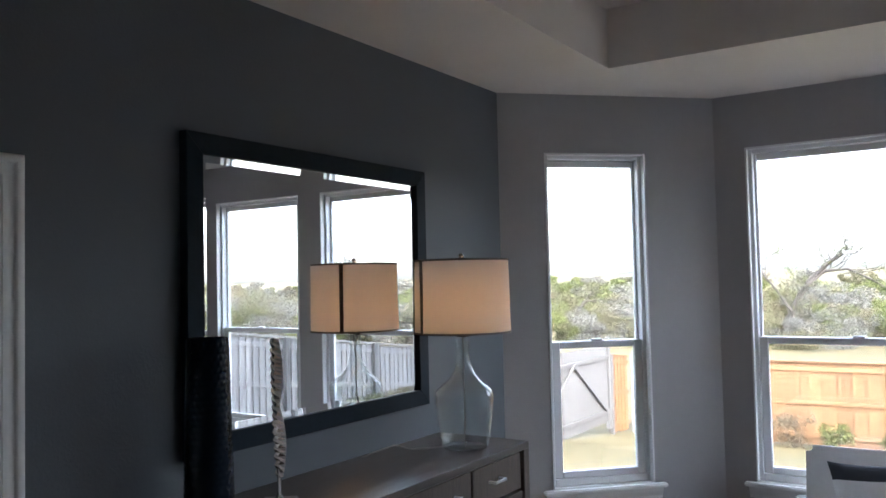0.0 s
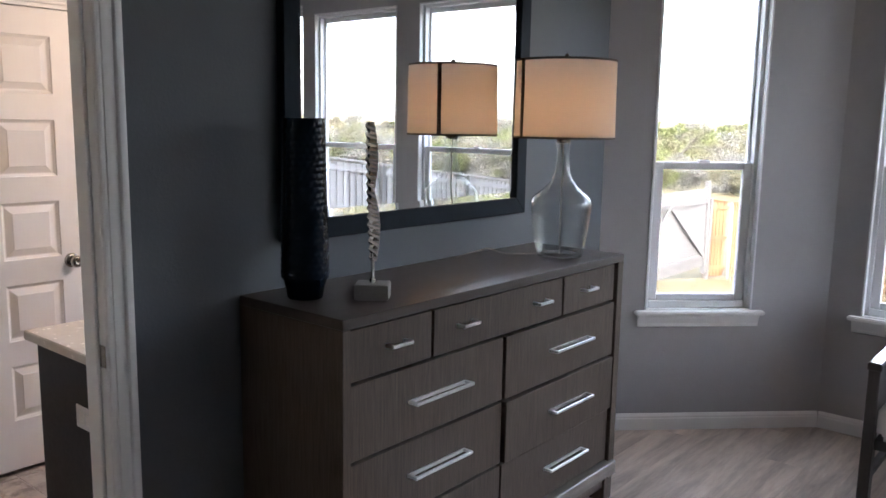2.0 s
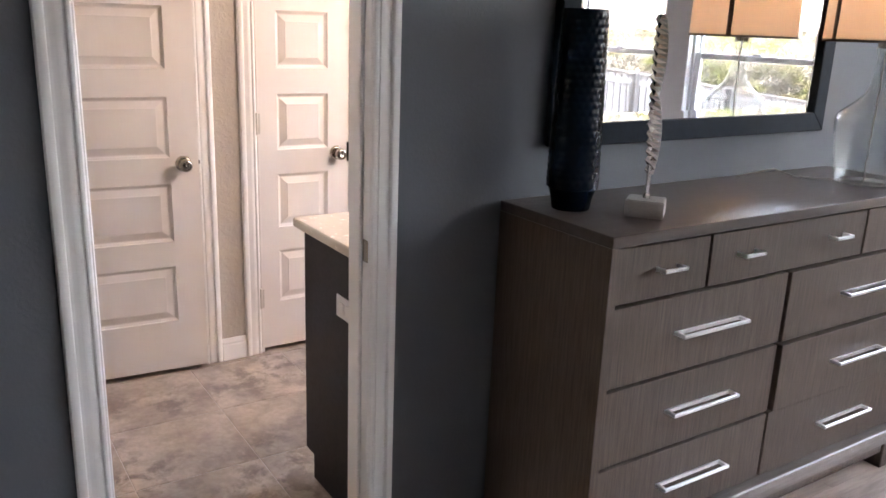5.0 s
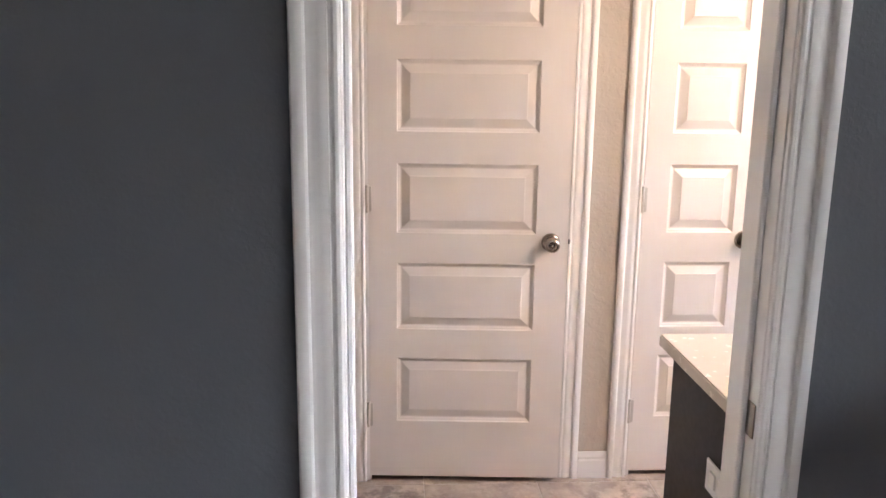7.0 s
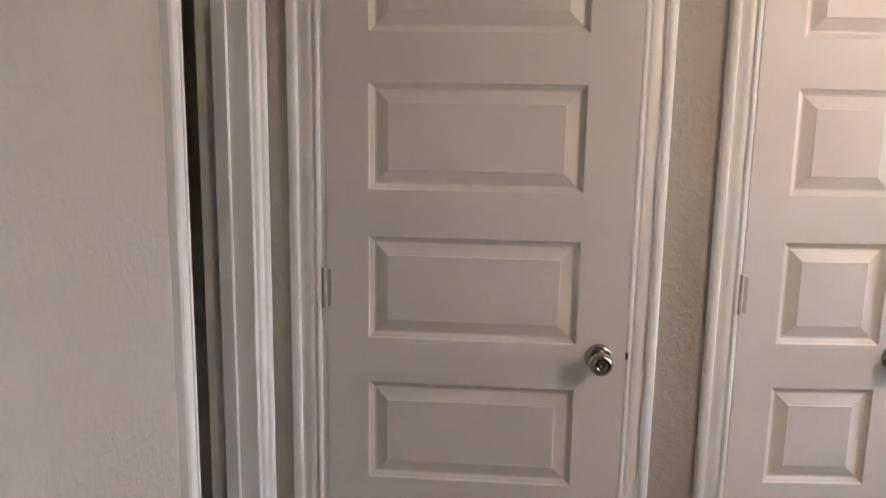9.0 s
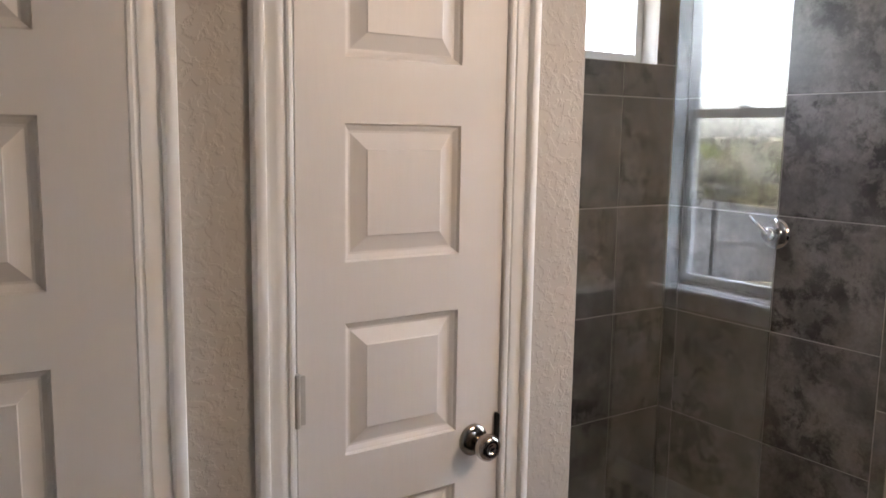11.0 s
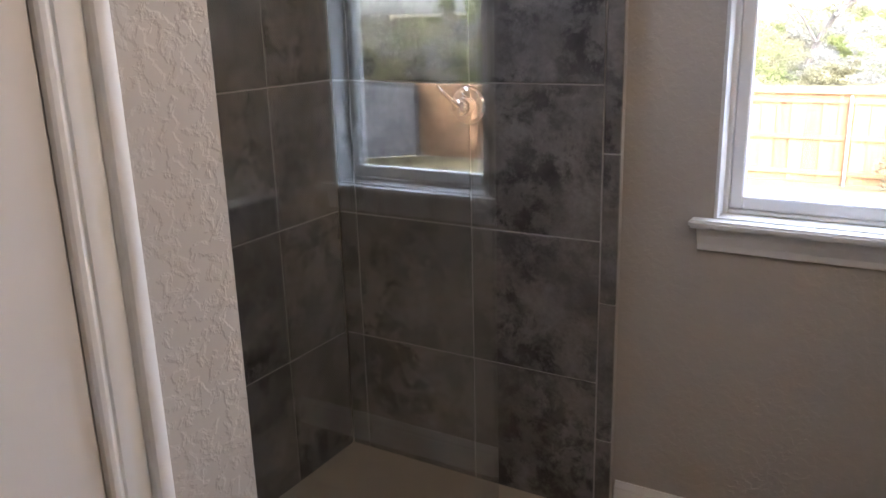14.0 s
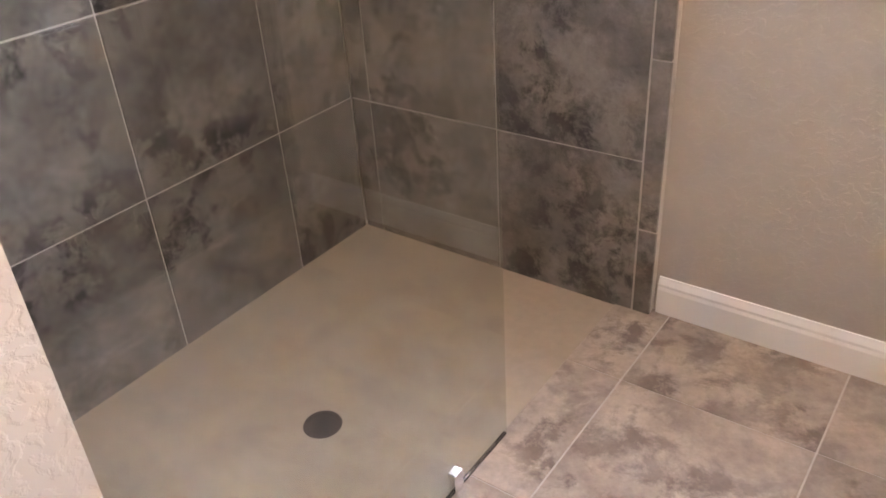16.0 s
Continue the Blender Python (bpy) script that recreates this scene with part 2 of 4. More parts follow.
def part(name, bm, mat, parent=None, label="", smooth=False, m=None):
    ob = new(name, mesh_of(name, bm))
    ob.data.materials.append(mat)
    if smooth:
        ob.data.shade_smooth()
    if parent is not None:
        ob.parent = parent
    if m is not None:
        ob.matrix_basis = m
    return tagged(ob, label)


def whole(name, bm, mat, label, category, group="", kind="", smooth=False, m=None):
    return tagged(part(name, bm, mat, None, label, smooth, m), "", category, group, kind)


def shared(name, me, parent, m):
    ob = new(name, me)
    ob.parent = parent
    ob.matrix_basis = m
    return ob


def box(x0, x1, y0, y1, z0, z1, bevel=0.0, bm=None, seg=1):
    """A box, with its edges rounded by bevel, alone or added to bm."""
    own = bmesh.new()
    m = Matrix.LocRotScale(((x0 + x1) / 2, (y0 + y1) / 2, (z0 + z1) / 2), None, (x1 - x0, y1 - y0, z1 - z0))
    bmesh.ops.create_cube(own, size=1, matrix=m)
    if bevel:
        bmesh.ops.bevel(own, geom=own.edges[:], offset=bevel, segments=seg, affect="EDGES")
    return merge(bm, own)


def merge(bm, own):
    if bm is None:
        return own
    me = bpy.data.meshes.new("scrap")
    own.to_mesh(me)
    own.free()
    bm.from_mesh(me)
    bpy.data.meshes.remove(me)
    return bm


def turned(profile, n=32, bm=None, m=None, cap=True):
    """A solid of revolution about z from (radius, height) pairs."""
    own = bmesh.new()
    rings = [[own.verts.new((r * math.cos(2 * math.pi * k / n), r * math.sin(2 * math.pi * k / n), z)) for k in range(n)] for r, z in profile]
    for a, b in zip(rings, rings[1:]):
        for k in range(n):
            own.faces.new((a[k], a[(k + 1) % n], b[(k + 1) % n], b[k]))
    if cap:
        own.faces.new(rings[0][::-1])
        own.faces.new(rings[-1])
    if m is not None:
        own.transform(m)
    return merge(bm, own)


def tube(points, r, n=8, bm=None, taper=1.0):
    own = bmesh.new()
    pts = [Vector(p) for p in points]
    rings = []
    for i, p in enumerate(pts):
        d = (pts[min(i + 1, len(pts) - 1)] - pts[max(i - 1, 0)]).normalized()
        a = d.cross(Vector((0.31, 0.22, 0.92))).normalized()
        b = d.cross(a)
        rr = r * (1 + (taper - 1) * i / max(1, len(pts) - 1))
        rings.append([own.verts.new(p + (a * math.cos(2 * math.pi * k / n) + b * math.sin(2 * math.pi * k / n)) * rr) for k in range(n)])
    for u, v in zip(rings, rings[1:]):
        for k in range(n):
            own.faces.new((u[k], u[(k + 1) % n], v[(k + 1) % n], v[k]))
    own.faces.new(rings[0][::-1])
    own.faces.new(rings[-1])
    return merge(bm, own)


def along(p0, p1):
    """Wall frame: x runs from p0 to p1, y points out of the room (to the left of that way), z up."""
    d = Vector((p1[0] - p0[0], p1[1] - p0[1], 0)).normalized()
    return Matrix(((d.x, -d.y, 0, p0[0]), (d.y, d.x, 0, p0[1]), (0, 0, 1, 0), (0, 0, 0, 1)))


def wall(name, p0, p1, height, thick, mat, holes=(), label="", back=None, z0=0.0, ext=(0, 0)):
    """A wall whose room side runs from p0 to p1, with holes (s0, s1, z0, z1) right through it."""
    length = math.hypot(p1[0] - p0[0], p1[1] - p0[1])
    bm = bmesh.new()
    s = -ext[0]
    for a, b, lo, hi in sorted(holes):
        box(s, a, 0, thick, z0, height, bm=bm)
        if lo > z0:
            box(a, b, 0, thick, z0, lo, bm=bm)
        if hi < height:
            box(a, b, 0, thick, hi, height, bm=bm)
        s = b
    box(s, length + ext[1], 0, thick, z0, height, bm=bm)
    ob = whole(name, bm, mat, label, "wall", kind="structure", m=along(p0, p1))
    return ob


def sweep(profile, path, name, mat, parent, closed_mitre=True):
    """Moulding legs: profile (u outward, v proud) carried along a polyline (s, z) on a wall, mitred at its corners. v goes to -y."""
    legs = []
    pts = [Vector(p) for p in path]
    norm = []
    for i in range(len(pts)):
        ds = []
        if i > 0:
            ds.append((pts[i] - pts[i - 1]).normalized())
        if i < len(pts) - 1:
            ds.append((pts[i + 1] - pts[i]).normalized())
        ns = [Vector((-d.y, d.x)) for d in ds]
        v = sum(ns, Vector((0, 0)))
        v = v / (v.dot(ns[0]) if v.dot(ns[0]) else 1)
        norm.append(v)
    for i in range(len(pts) - 1):
        bm = bmesh.new()
        ends = []
        for j in (i, i + 1):
            ends.append([bm.verts.new((pts[j].x + norm[j].x * u, -v, pts[j].y + norm[j].y * u)) for u, v in profile])
        for k in range(len(profile) - 1):
            bm.faces.new((ends[0][k], ends[0][k + 1], ends[1][k + 1], ends[1][k]))
        leg = part(name, bm, mat, parent, smooth=True)
        leg.data.set_sharp_from_angle(angle=radians(22))
        legs.append(leg)
    return legs


CASING = ((0.0, -0.001), (0.0, 0.008), (0.003, 0.011), (0.008, 0.012), (0.0115, 0.0105), (0.0125, 0.006), (0.0165, 0.006), (0.0175, 0.010), (0.024, 0.0115), (0.032, 0.0105), (0.040, 0.0075), (0.0455, 0.0062), (0.0485, 0.0062), (0.0495, 0.014), (0.052, 0.018), (0.056, 0.0195), (0.064, 0.0195), (0.069, 0.0175), (0.072, 0.013), (0.072, -0.001))
BASE = ((0.0, -0.001), (0.0, 0.014), (0.070, 0.014), (0.078, 0.011), (0.086, 0.012), (0.098, 0.007), (0.104, 0.005), (0.104, -0.001))


def baseboard(p0, p1, s0, s1, tall=1.0, label="white moulded wooden baseboard"):
    """A length of skirting on the room side of the wall p0-p1."""
    ob = thing("baseboard", along(p0, p1), label, "baseboard", kind="structure")
    bm = bmesh.new()
    ends = [[bm.verts.new((s, -v, u * tall)) for u, v in BASE] for s in (s0, s1)]
    n = len(BASE)
    for k in range(n):
        bm.faces.new((ends[0][k], ends[0][(k + 1) % n], ends[1][(k + 1) % n], ends[1][k]))
    bm.faces.new(ends[0][::-1])
    bm.faces.new(ends[1])
    part("moulding", bm, WHITE, ob)
    return ob


def casing(m, s0, s1, top, label="white moulded door casing"):
    ob = thing("trim", m, label, "door casing", kind="structure")
    sweep(CASING, [(s0, 0.0), (s0, top), (s1, top), (s1, 0.0)], "casing", WHITE, ob)
    return ob


def jambs(m, s0, s1, top, depth, stop_at, label="white wooden door jamb"):
    """Lining of a doorway through a wall from y = 0 to depth, with its stop."""
    ob = thing("trim", m, label, "door jamb", kind="structure")
    t = 0.018
    part("jamb", box(s0, s0 + t, 0.0, depth, 0.0, top, 0.002), WHITE, ob)
    part("jamb", box(s1 - t, s1, 0.0, depth, 0.0, top, 0.002), WHITE, ob)
    part("head_jamb", box(s0 + t, s1 - t, 0.0, depth, top - t, top, 0.002), WHITE, ob)
    part("stop", box(s0 + t, s0 + t + 0.011, stop_at, stop_at + 0.034, 0.0, top - t, 0.003), WHITE, ob)
    part("stop", box(s1 - t - 0.011, s1 - t, stop_at, stop_at + 0.034, 0.0, top - t, 0.003), WHITE, ob)
    return ob


def window(name, p0, p1, s0, s1, z0, z1, rail, thick, label, stool=True, a=0.035, ew=0.030, lw=0.045, foot=0.04, glass=PANE):
    """A single-hung vinyl window in a wall's hole: frame, two sashes with panes, stool and apron."""
    ob = thing(name, along(p0, p1), label, "window", kind="structure")
    for q in ((s0 + 0.0005, s0 + 0.010, z0 + 0.0005, z1 - 0.0005), (s1 - 0.010, s1 - 0.0005, z0 + 0.0005, z1 - 0.0005), (s0 + 0.010, s1 - 0.010, z1 - 0.010, z1 - 0.0005)):
        part("jamb", box(q[0], q[1], -0.004, a, q[2], q[3], 0.001), VINYL, ob)
    g = 0.003
    fr = part("window_frame", box(s0 + g, s0 + ew, a, thick - 0.03, z0 + g, z1 - g, 0.003), VINYL, ob)
    part("window_frame", box(s1 - ew, s1 - g, a, thick - 0.03, z0 + g, z1 - g, 0.003), VINYL, ob)
    part("window_frame", box(s0 + ew, s1 - ew, a, thick - 0.03, z1 - ew, z1 - g, 0.003), VINYL, ob)
    part("window_frame", box(s0 + ew, s1 - ew, a, thick - 0.03, z0 + g, z0 + foot, 0.003), VINYL, ob)
    for lower in (True, False):
        lo, hi, y0 = (z0 + foot, rail + 0.018, a + 0.010) if lower else (rail - 0.018, z1 - ew, a + 0.043)
        sash = thing("sash")
        sash.parent = ob
        w = lw if lower else 0.014
        x0, x1 = s0 + ew, s1 - ew
        part("stile", box(x0, x0 + w, y0, y0 + 0.03, lo, hi, 0.004), VINYL, sash)
        part("stile", box(x1 - w, x1, y0, y0 + 0.03, lo, hi, 0.004), VINYL, sash)
        part("rail", box(x0 + w, x1 - w, y0, y0 + 0.03, lo, lo + 0.036, 0.004), VINYL, sash)
        part("rail", box(x0 + w, x1 - w, y0, y0 + 0.03, hi - 0.036, hi, 0.004), VINYL, sash)
        p = part("pane", box(x0 + w - 0.004, x1 - w + 0.004, y0 + 0.012, y0 + 0.016, lo + 0.032, hi - 0.032), glass, sash)
        p.visible_shadow = False
        if lower:
            mid = (x0 + x1) / 2
            part("lock", box(mid - 0.03, mid + 0.03, y0 - 0.006, y0 + 0.022, hi, hi + 0.012, 0.004), VINYL, sash)
    if stool:
        part("window_sill", box(s0 - 0.055, s1 + 0.055, -0.045, 0.0, z0 - 0.022, z0, 0.006, seg=2), WHITE, ob)
        part("window_sill", box(s0 + 0.001, s1 - 0.001, 0.0, a + 0.002, z0 - 0.02, z0 + 0.002), WHITE, ob)
        bm = bmesh.new()
        prof = ((0.0, 0.0), (0.028, 0.0), (0.022, -0.022), (0.012, -0.045), (0.010, -0.062), (0.0, -0.066))
        ends = [[bm.verts.new((s, -v, z0 - 0.022 + z)) for v, z in prof] for s in (s0 - 0.035, s1 + 0.035)]
        for k in range(len(prof)):
            bm.faces.new((ends[0][k], ends[0][(k + 1) % len(prof)], ends[1][(k + 1) % len(prof)], ends[1][k]))
        bm.faces.new(ends[0][::-1])
        bm.faces.new(ends[1])
        part("apron", bm, WHITE, ob)
    return ob


# ---- bedroom shell ----
H = 2.70
A0, A1, A2, A3, A4 = (0, -2.6), (0, 3.83), (0.87, 4.70), (3.43, 4.70), (4.30, 3.83)
A5 = (4.30, -2.6)
DY0, DY1, DTOP = 0.580, 1.248, 2.0
TW = 0.115
wall("wall_west", A0, A1, H, TW, ACCENT, [(DY0 + 2.6 - 0.016, DY1 + 2.6 + 0.016, 0, DTOP)], "slate blue painted accent wall", ext=(0.12, 0.06))
wall("wall_bay_west", A1, A2, H, 0.15, GREY, [(0.249, 0.818, 0.64, 2.39)], "grey painted bay wall with a window")
wall("wall_bay_north", A2, A3, H, 0.15, GREY, [(0.16, 1.18, 0.63, 2.41), (1.40, 2.31, 0.63, 2.41)], "grey painted bay wall with two windows", ext=(0.06, 0.06))
wall("wall_bay_east", A3, A4, H, 0.15, GREY, [(0.412, 0.981, 0.64, 2.39)], "grey painted bay wall with a window")
window("window_6", A3, A4, 0.412, 0.981, 0.64, 2.39, 1.375, 0.15, "white single-hung vinyl window with stool and apron")
wall("wall_east", A4, A5, H, 0.15, GREY, (), "plain grey painted wall", ext=(0.06, 0.15))
wall("wall_south", A5, A0, H, 0.15, GREY, (), "plain grey painted wall")
window("window_1", A1, A2, 0.249, 0.818, 0.64, 2.39, 1.375, 0.15, "white single-hung vinyl window with stool and apron")
window("window_2", A2, A3, 0.16, 1.18, 0.63, 2.41, 1.375, 0.15, "white single-hung vinyl window behind the armchair")
window("window_3", A2, A3, 1.40, 2.31, 0.63, 2.41, 1.375, 0.15, "white single-hung vinyl window with stool and apron")
baseboard(A0, A1, 0.0, DY0 + 2.6 - 0.074, 0.84)
baseboard(A0, A1, DY1 + 2.6 + 0.074, 6.424, 0.84)
baseboard(A1, A2, 0.006, 1.224, 0.84)
baseboard(A2, A3, 0.006, 2.554, 0.84)
baseboard(A3, A4, 0.006, 1.224, 0.84)
baseboard(A4, A5, 0.006, 6.43, 0.84)
baseboard(A5, A0, 0.0, 4.3, 0.84)

# ceiling with a raised tray
bm = bmesh.new()
TX0, TX1, TY0, TY1, TH = 0.65, 3.65, -1.9, 3.735, 2.98
for q in ((-0.2, TX0, -2.8, 4.9), (TX1, 4.5, -2.8, 4.9), (TX0, TX1, -2.8, TY0), (TX0, TX1, TY1, 4.9)):
    box(*q, H, H + 0.1, bm=bm)
for q in ((TX0 - 0.05, TX0, TY0, TY1), (TX1, TX1 + 0.05, TY0, TY1), (TX0, TX1, TY0 - 0.05, TY0), (TX0, TX1, TY1, TY1 + 0.05)):
    box(*q, H + 0.1, TH, bm=bm)
box(TX0 - 0.05, TX1 + 0.05, TY0 - 0.05, TY1 + 0.05, TH, TH + 0.1, bm=bm)
whole("ceiling", bm, CEIL, "painted ceiling with a raised tray recess", "ceiling", kind="structure")

# doorway to the bathroom
WM = along(A0, A1)
casing(WM, DY0 + 2.6, DY1 + 2.6, DTOP)
jambs(WM, DY0 + 2.6 - 0.0155, DY1 + 2.6 + 0.0155, DTOP + 0.001, TW, 0.035)
st = thing("strike_plate", pose(-0.02, DY1 - 0.0025, 0.95), "satin nickel strike plate on the door jamb", "strike plate")
part("plate", box(-0.014, 0.014, -0.0025, 0.0, -0.03, 0.03, 0.001), NICKEL, st)

# ---- bathroom shell ----
BX, BYS, BYN, SXL, PY = -1.62, 0.42, 3.635, -2.585, 2.195
GX = -1.715
BH = 2.70
AM = along((BX, BYS), (BX, PY))


def bath_walls():
    # far wall with two doors; the room lies on its +x side
    wall("wall_bath_west", (BX, BYS), (BX, PY), BH, 0.115, GREIGE, [(0.555 - BYS, 1.280 - BYS, 0, 2.04), (1.540 - BYS, 1.990 - BYS, 0, 2.04)], "greige textured bathroom wall with two doors", ext=(0.115, 0))
    wall("wall_bath_north", (SXL, BYN), (-TW, BYN), BH, 0.15, GREIGE, [(-1.385 - SXL, -0.825 - SXL, 0.935, 2.40)], "greige textured bathroom wall with a window", ext=(0.15, 0))
    wall("wall_bath_south", (-TW, BYS), (BX, BYS), BH, 0.115, GREIGE, [(0.945, 1.425, 0, 2.04)], "greige bathroom wall with a doorway")
    wall("wall_shower_west", (SXL, 2.08), (SXL, BYN), BH, 0.15, GREIGE, [(0.60, 1.41, 1.825, 2.30)], "shower end wall with a high window", ext=(0.0, 0.0))
    wall("wall_shower_south", (BX - 0.115, PY), (SXL - 0.15, PY), BH, 0.115, GREIGE, (), "wall between closet and shower")
    wall("wall_bath_back", (-TW - 0.003, -1.4), (-TW - 0.003, BYS - 0.115), BH, 0.01, GREIGE, (), "plain wall of the next room")
    wall("wall_closet_west", (-2.6, -1.4), (-2.6, 2.08), BH, 0.1, GREIGE, (), "plain wall closing the closets")
    wall("wall_closet_south", (-0.1, -1.4), (-2.7, -1.4), BH, 0.1, GREIGE, (), "plain wall closing the next room")


bath_walls()
whole("ceiling", box(-2.75, -TW, -1.5, 3.75, BH, BH + 0.1), CEIL, "plain painted bathroom ceiling", "ceiling", kind="structure")
window("window_4", (SXL, BYN), (-TW, BYN), -1.385 - SXL, -0.825 - SXL, 0.935, 2.40, 1.64, 0.15, "white single-hung bathroom window with stool and apron", a=0.058, ew=0.022, lw=0.034, foot=0.012, glass=CLEAR)
hi = thing("window_5", along((SXL, 2.08), (SXL, BYN)), "high fixed window in the tiled shower wall", "window", kind="structure")
for q in ((0.603, 0.64, 1.828, 2.297), (1.37, 1.407, 1.828, 2.297), (0.64, 1.37, 1.828, 1.865), (0.64, 1.37, 2.26, 2.297)):
    part("window_frame", box(q[0], q[1], 0.07, 0.12, q[2], q[3], 0.003), VINYL, hi)
part("pane", box(0.636, 1.374, 0.092, 0.096, 1.861, 2.264), CLEAR, hi).visible_shadow = False
casing(AM, 0.555 - BYS, 1.280 - BYS, 2.04)
casing(AM, 1.540 - BYS, 1.990 - BYS, 2.04)
jambs(AM, 0.555 - BYS - 0.001, 1.280 - BYS + 0.001, 2.041, 0.115, 0.045)
jambs(AM, 1.540 - BYS - 0.001, 1.990 - BYS + 0.001, 2.041, 0.115, 0.045)
SMX = along((-TW, BYS), (BX, BYS))
casing(SMX, 0.945, 1.425, 2.04)
jambs(SMX, 0.944, 1.426, 2.041, 0.115, 0.045)
casing(along((-TW, DY1 + 0.02), (-TW, 0)), 0.02, DY1 - DY0 + 0.02, DTOP)
baseboard((BX, BYS), (BX, PY), 1.354 - BYS, 1.466 - BYS)
baseboard((BX, BYS), (BX, PY), 2.064 - BYS, PY - BYS)
baseboard((SXL, BYN), (-TW, BYN), -1.618 - SXL, -0.60 - SXL)
baseboard((-TW, BYS), (BX, BYS), 0.03, 0.871)

# bathroom light: a bar of three shades on the wall over the vanity
fx = thing("vanity_light", pose(-TW - 0.003, 2.50, 2.06), "satin nickel vanity light with three frosted shades", "wall light")
part("backplate", box(-0.022, 0.0, -0.30, 0.30, -0.04, 0.04, 0.006, seg=2), NICKEL, fx)
frosted = glow("warm_frosted_glass", (1.0, 0.72, 0.48), 0.5)
for y in (-0.22, 0.0, 0.22):
    part("arm", tube([(-0.02, y, 0.0), (-0.06, y, 0.0), (-0.085, y, -0.02)], 0.008, 8), NICKEL, fx)
    part("shade", turned([(0.022, 0.0), (0.030, -0.02), (0.044, -0.08), (0.055, -0.12), (0.052, -0.12), (0.041, -0.08), (0.020, -0.004)], 24, cap=False), frosted, fx, "frosted glass shade", smooth=True, m=pose(-0.085, y, -0.015))
vl = lamp("vanity_lamp", "AREA", 0.25, (1.0, 0.785, 0.61), look((-TW - 0.16, 2.50, 2.0), (-TW - 2.0, 2.0, 1.6)), 0.55)
vl.data.shape, vl.data.size_y = "RECTANGLE", 0.14

# ---- bedroom things ----
def handle(length, parent, m):
    """A closed rectangular loop pull: a front bar, two feet and a bar against the drawer."""
    h = thing("handle", m)
    h.parent = parent
    tagged(h, "polished chrome bar pull")
    e, deep = length / 2, 0.038 if length > 0.2 else 0.034
    part("bar", box(deep - 0.008, deep, -e, e, -0.005, 0.005, 0.0012), SATIN, h)
    for y in (-e, e - 0.010):
        part("foot", box(0, deep - 0.008, y, y + 0.010, -0.005, 0.005, 0.001), SATIN, h)
    if length > 0.2:
        part("back_bar", box(0.0005, 0.006, -e + 0.010, e - 0.010, -0.005, 0.005), SATIN, h)
    return h


def dresser():
    y0, y1, d, top = 1.655, 3.210, 0.447, 1.055
    o = thing("dresser", pose(0.008, y0, 0), "dark grey-brown oak dresser with nine drawers and chrome pulls", "dresser")
    w = y1 - y0
    part("top", box(0, d, 0, w, top - 0.030, top, 0.002), DRESSTOP, o)
    part("side_panel", box(0, d, 0, 0.030, 0.10, top - 0.030, 0.0015), DRESS, o)
    part("side_panel", box(0, d, w - 0.045, w, 0.10, top - 0.030, 0.0015), DRESS, o)
    part("back_panel", box(0, 0.012, 0.030, w - 0.045, 0.10, top - 0.030), DRESS, o)
    part("carcass", box(0.012, d - 0.36, 0.030, w - 0.045, 0.12, top - 0.030), DARKGAP, o)
    part("base_rail", box(0.02, d + 0.018, 0.012, w - 0.012, 0.120, 0.178, 0.004), RAILW, o, "satin base rail, wood colour lightened for glare")
    part("plinth", box(0.03, d - 0.012, 0.03, w - 0.03, 0.062, 0.120, 0.002), DRESS, o)
    for a, b in ((0.01, 0.075), (d - 0.075, d - 0.004)):
        for c, e in ((0.0, 0.065), (w - 0.065, w)):
            part("leg", box(a, b, c, e, 0.0, 0.120, 0.003), DRESS, o)
    f0, f1 = d - 0.040, d - 0.012
    g = 0.005
    lo, hi = 0.034, w - 0.049
    mid = 2.403 - y0

    def drawer(a, b, z0, z1, pulls, length, out=0.0):
        dr = thing("drawer", pose(f0 + out, (a + b) / 2, (z0 + z1) / 2))
        dr.parent = o
        hw, hh = (b - a) / 2 - g, (z1 - z0) / 2 - g
        part("front", box(0, f1 - f0, -hw, hw, -hh, hh, 0.0018), DRESS, dr)
        part("tray", box(-0.30, 0.0, -hw + 0.02, hw - 0.02, -hh + 0.02, hh - 0.03), DARKGAP, dr)
        for p in pulls:
            handle(length, dr, pose(f1 - f0, p - (a + b) / 2, 0.006))

    za = 0.867
    drawer(lo, 2.032 - y0, za, 1.022, [1.869 - y0], 0.085)
    drawer(2.032 - y0, 2.768 - y0, za, 1.022, [2.185 - y0, 2.610 - y0], 0.085)
    drawer(2.768 - y0, hi, za, 1.022, [2.935 - y0], 0.085)
    for k in range(3):
        z1 = za - k * 0.2285
        drawer(lo, mid, z1 - 0.2285, z1, [2.060 - y0], 0.272)
        drawer(mid, hi, z1 - 0.2285, z1, [2.812 - y0], 0.272, (0.006, 0.013, 0.0)[k])


dresser()


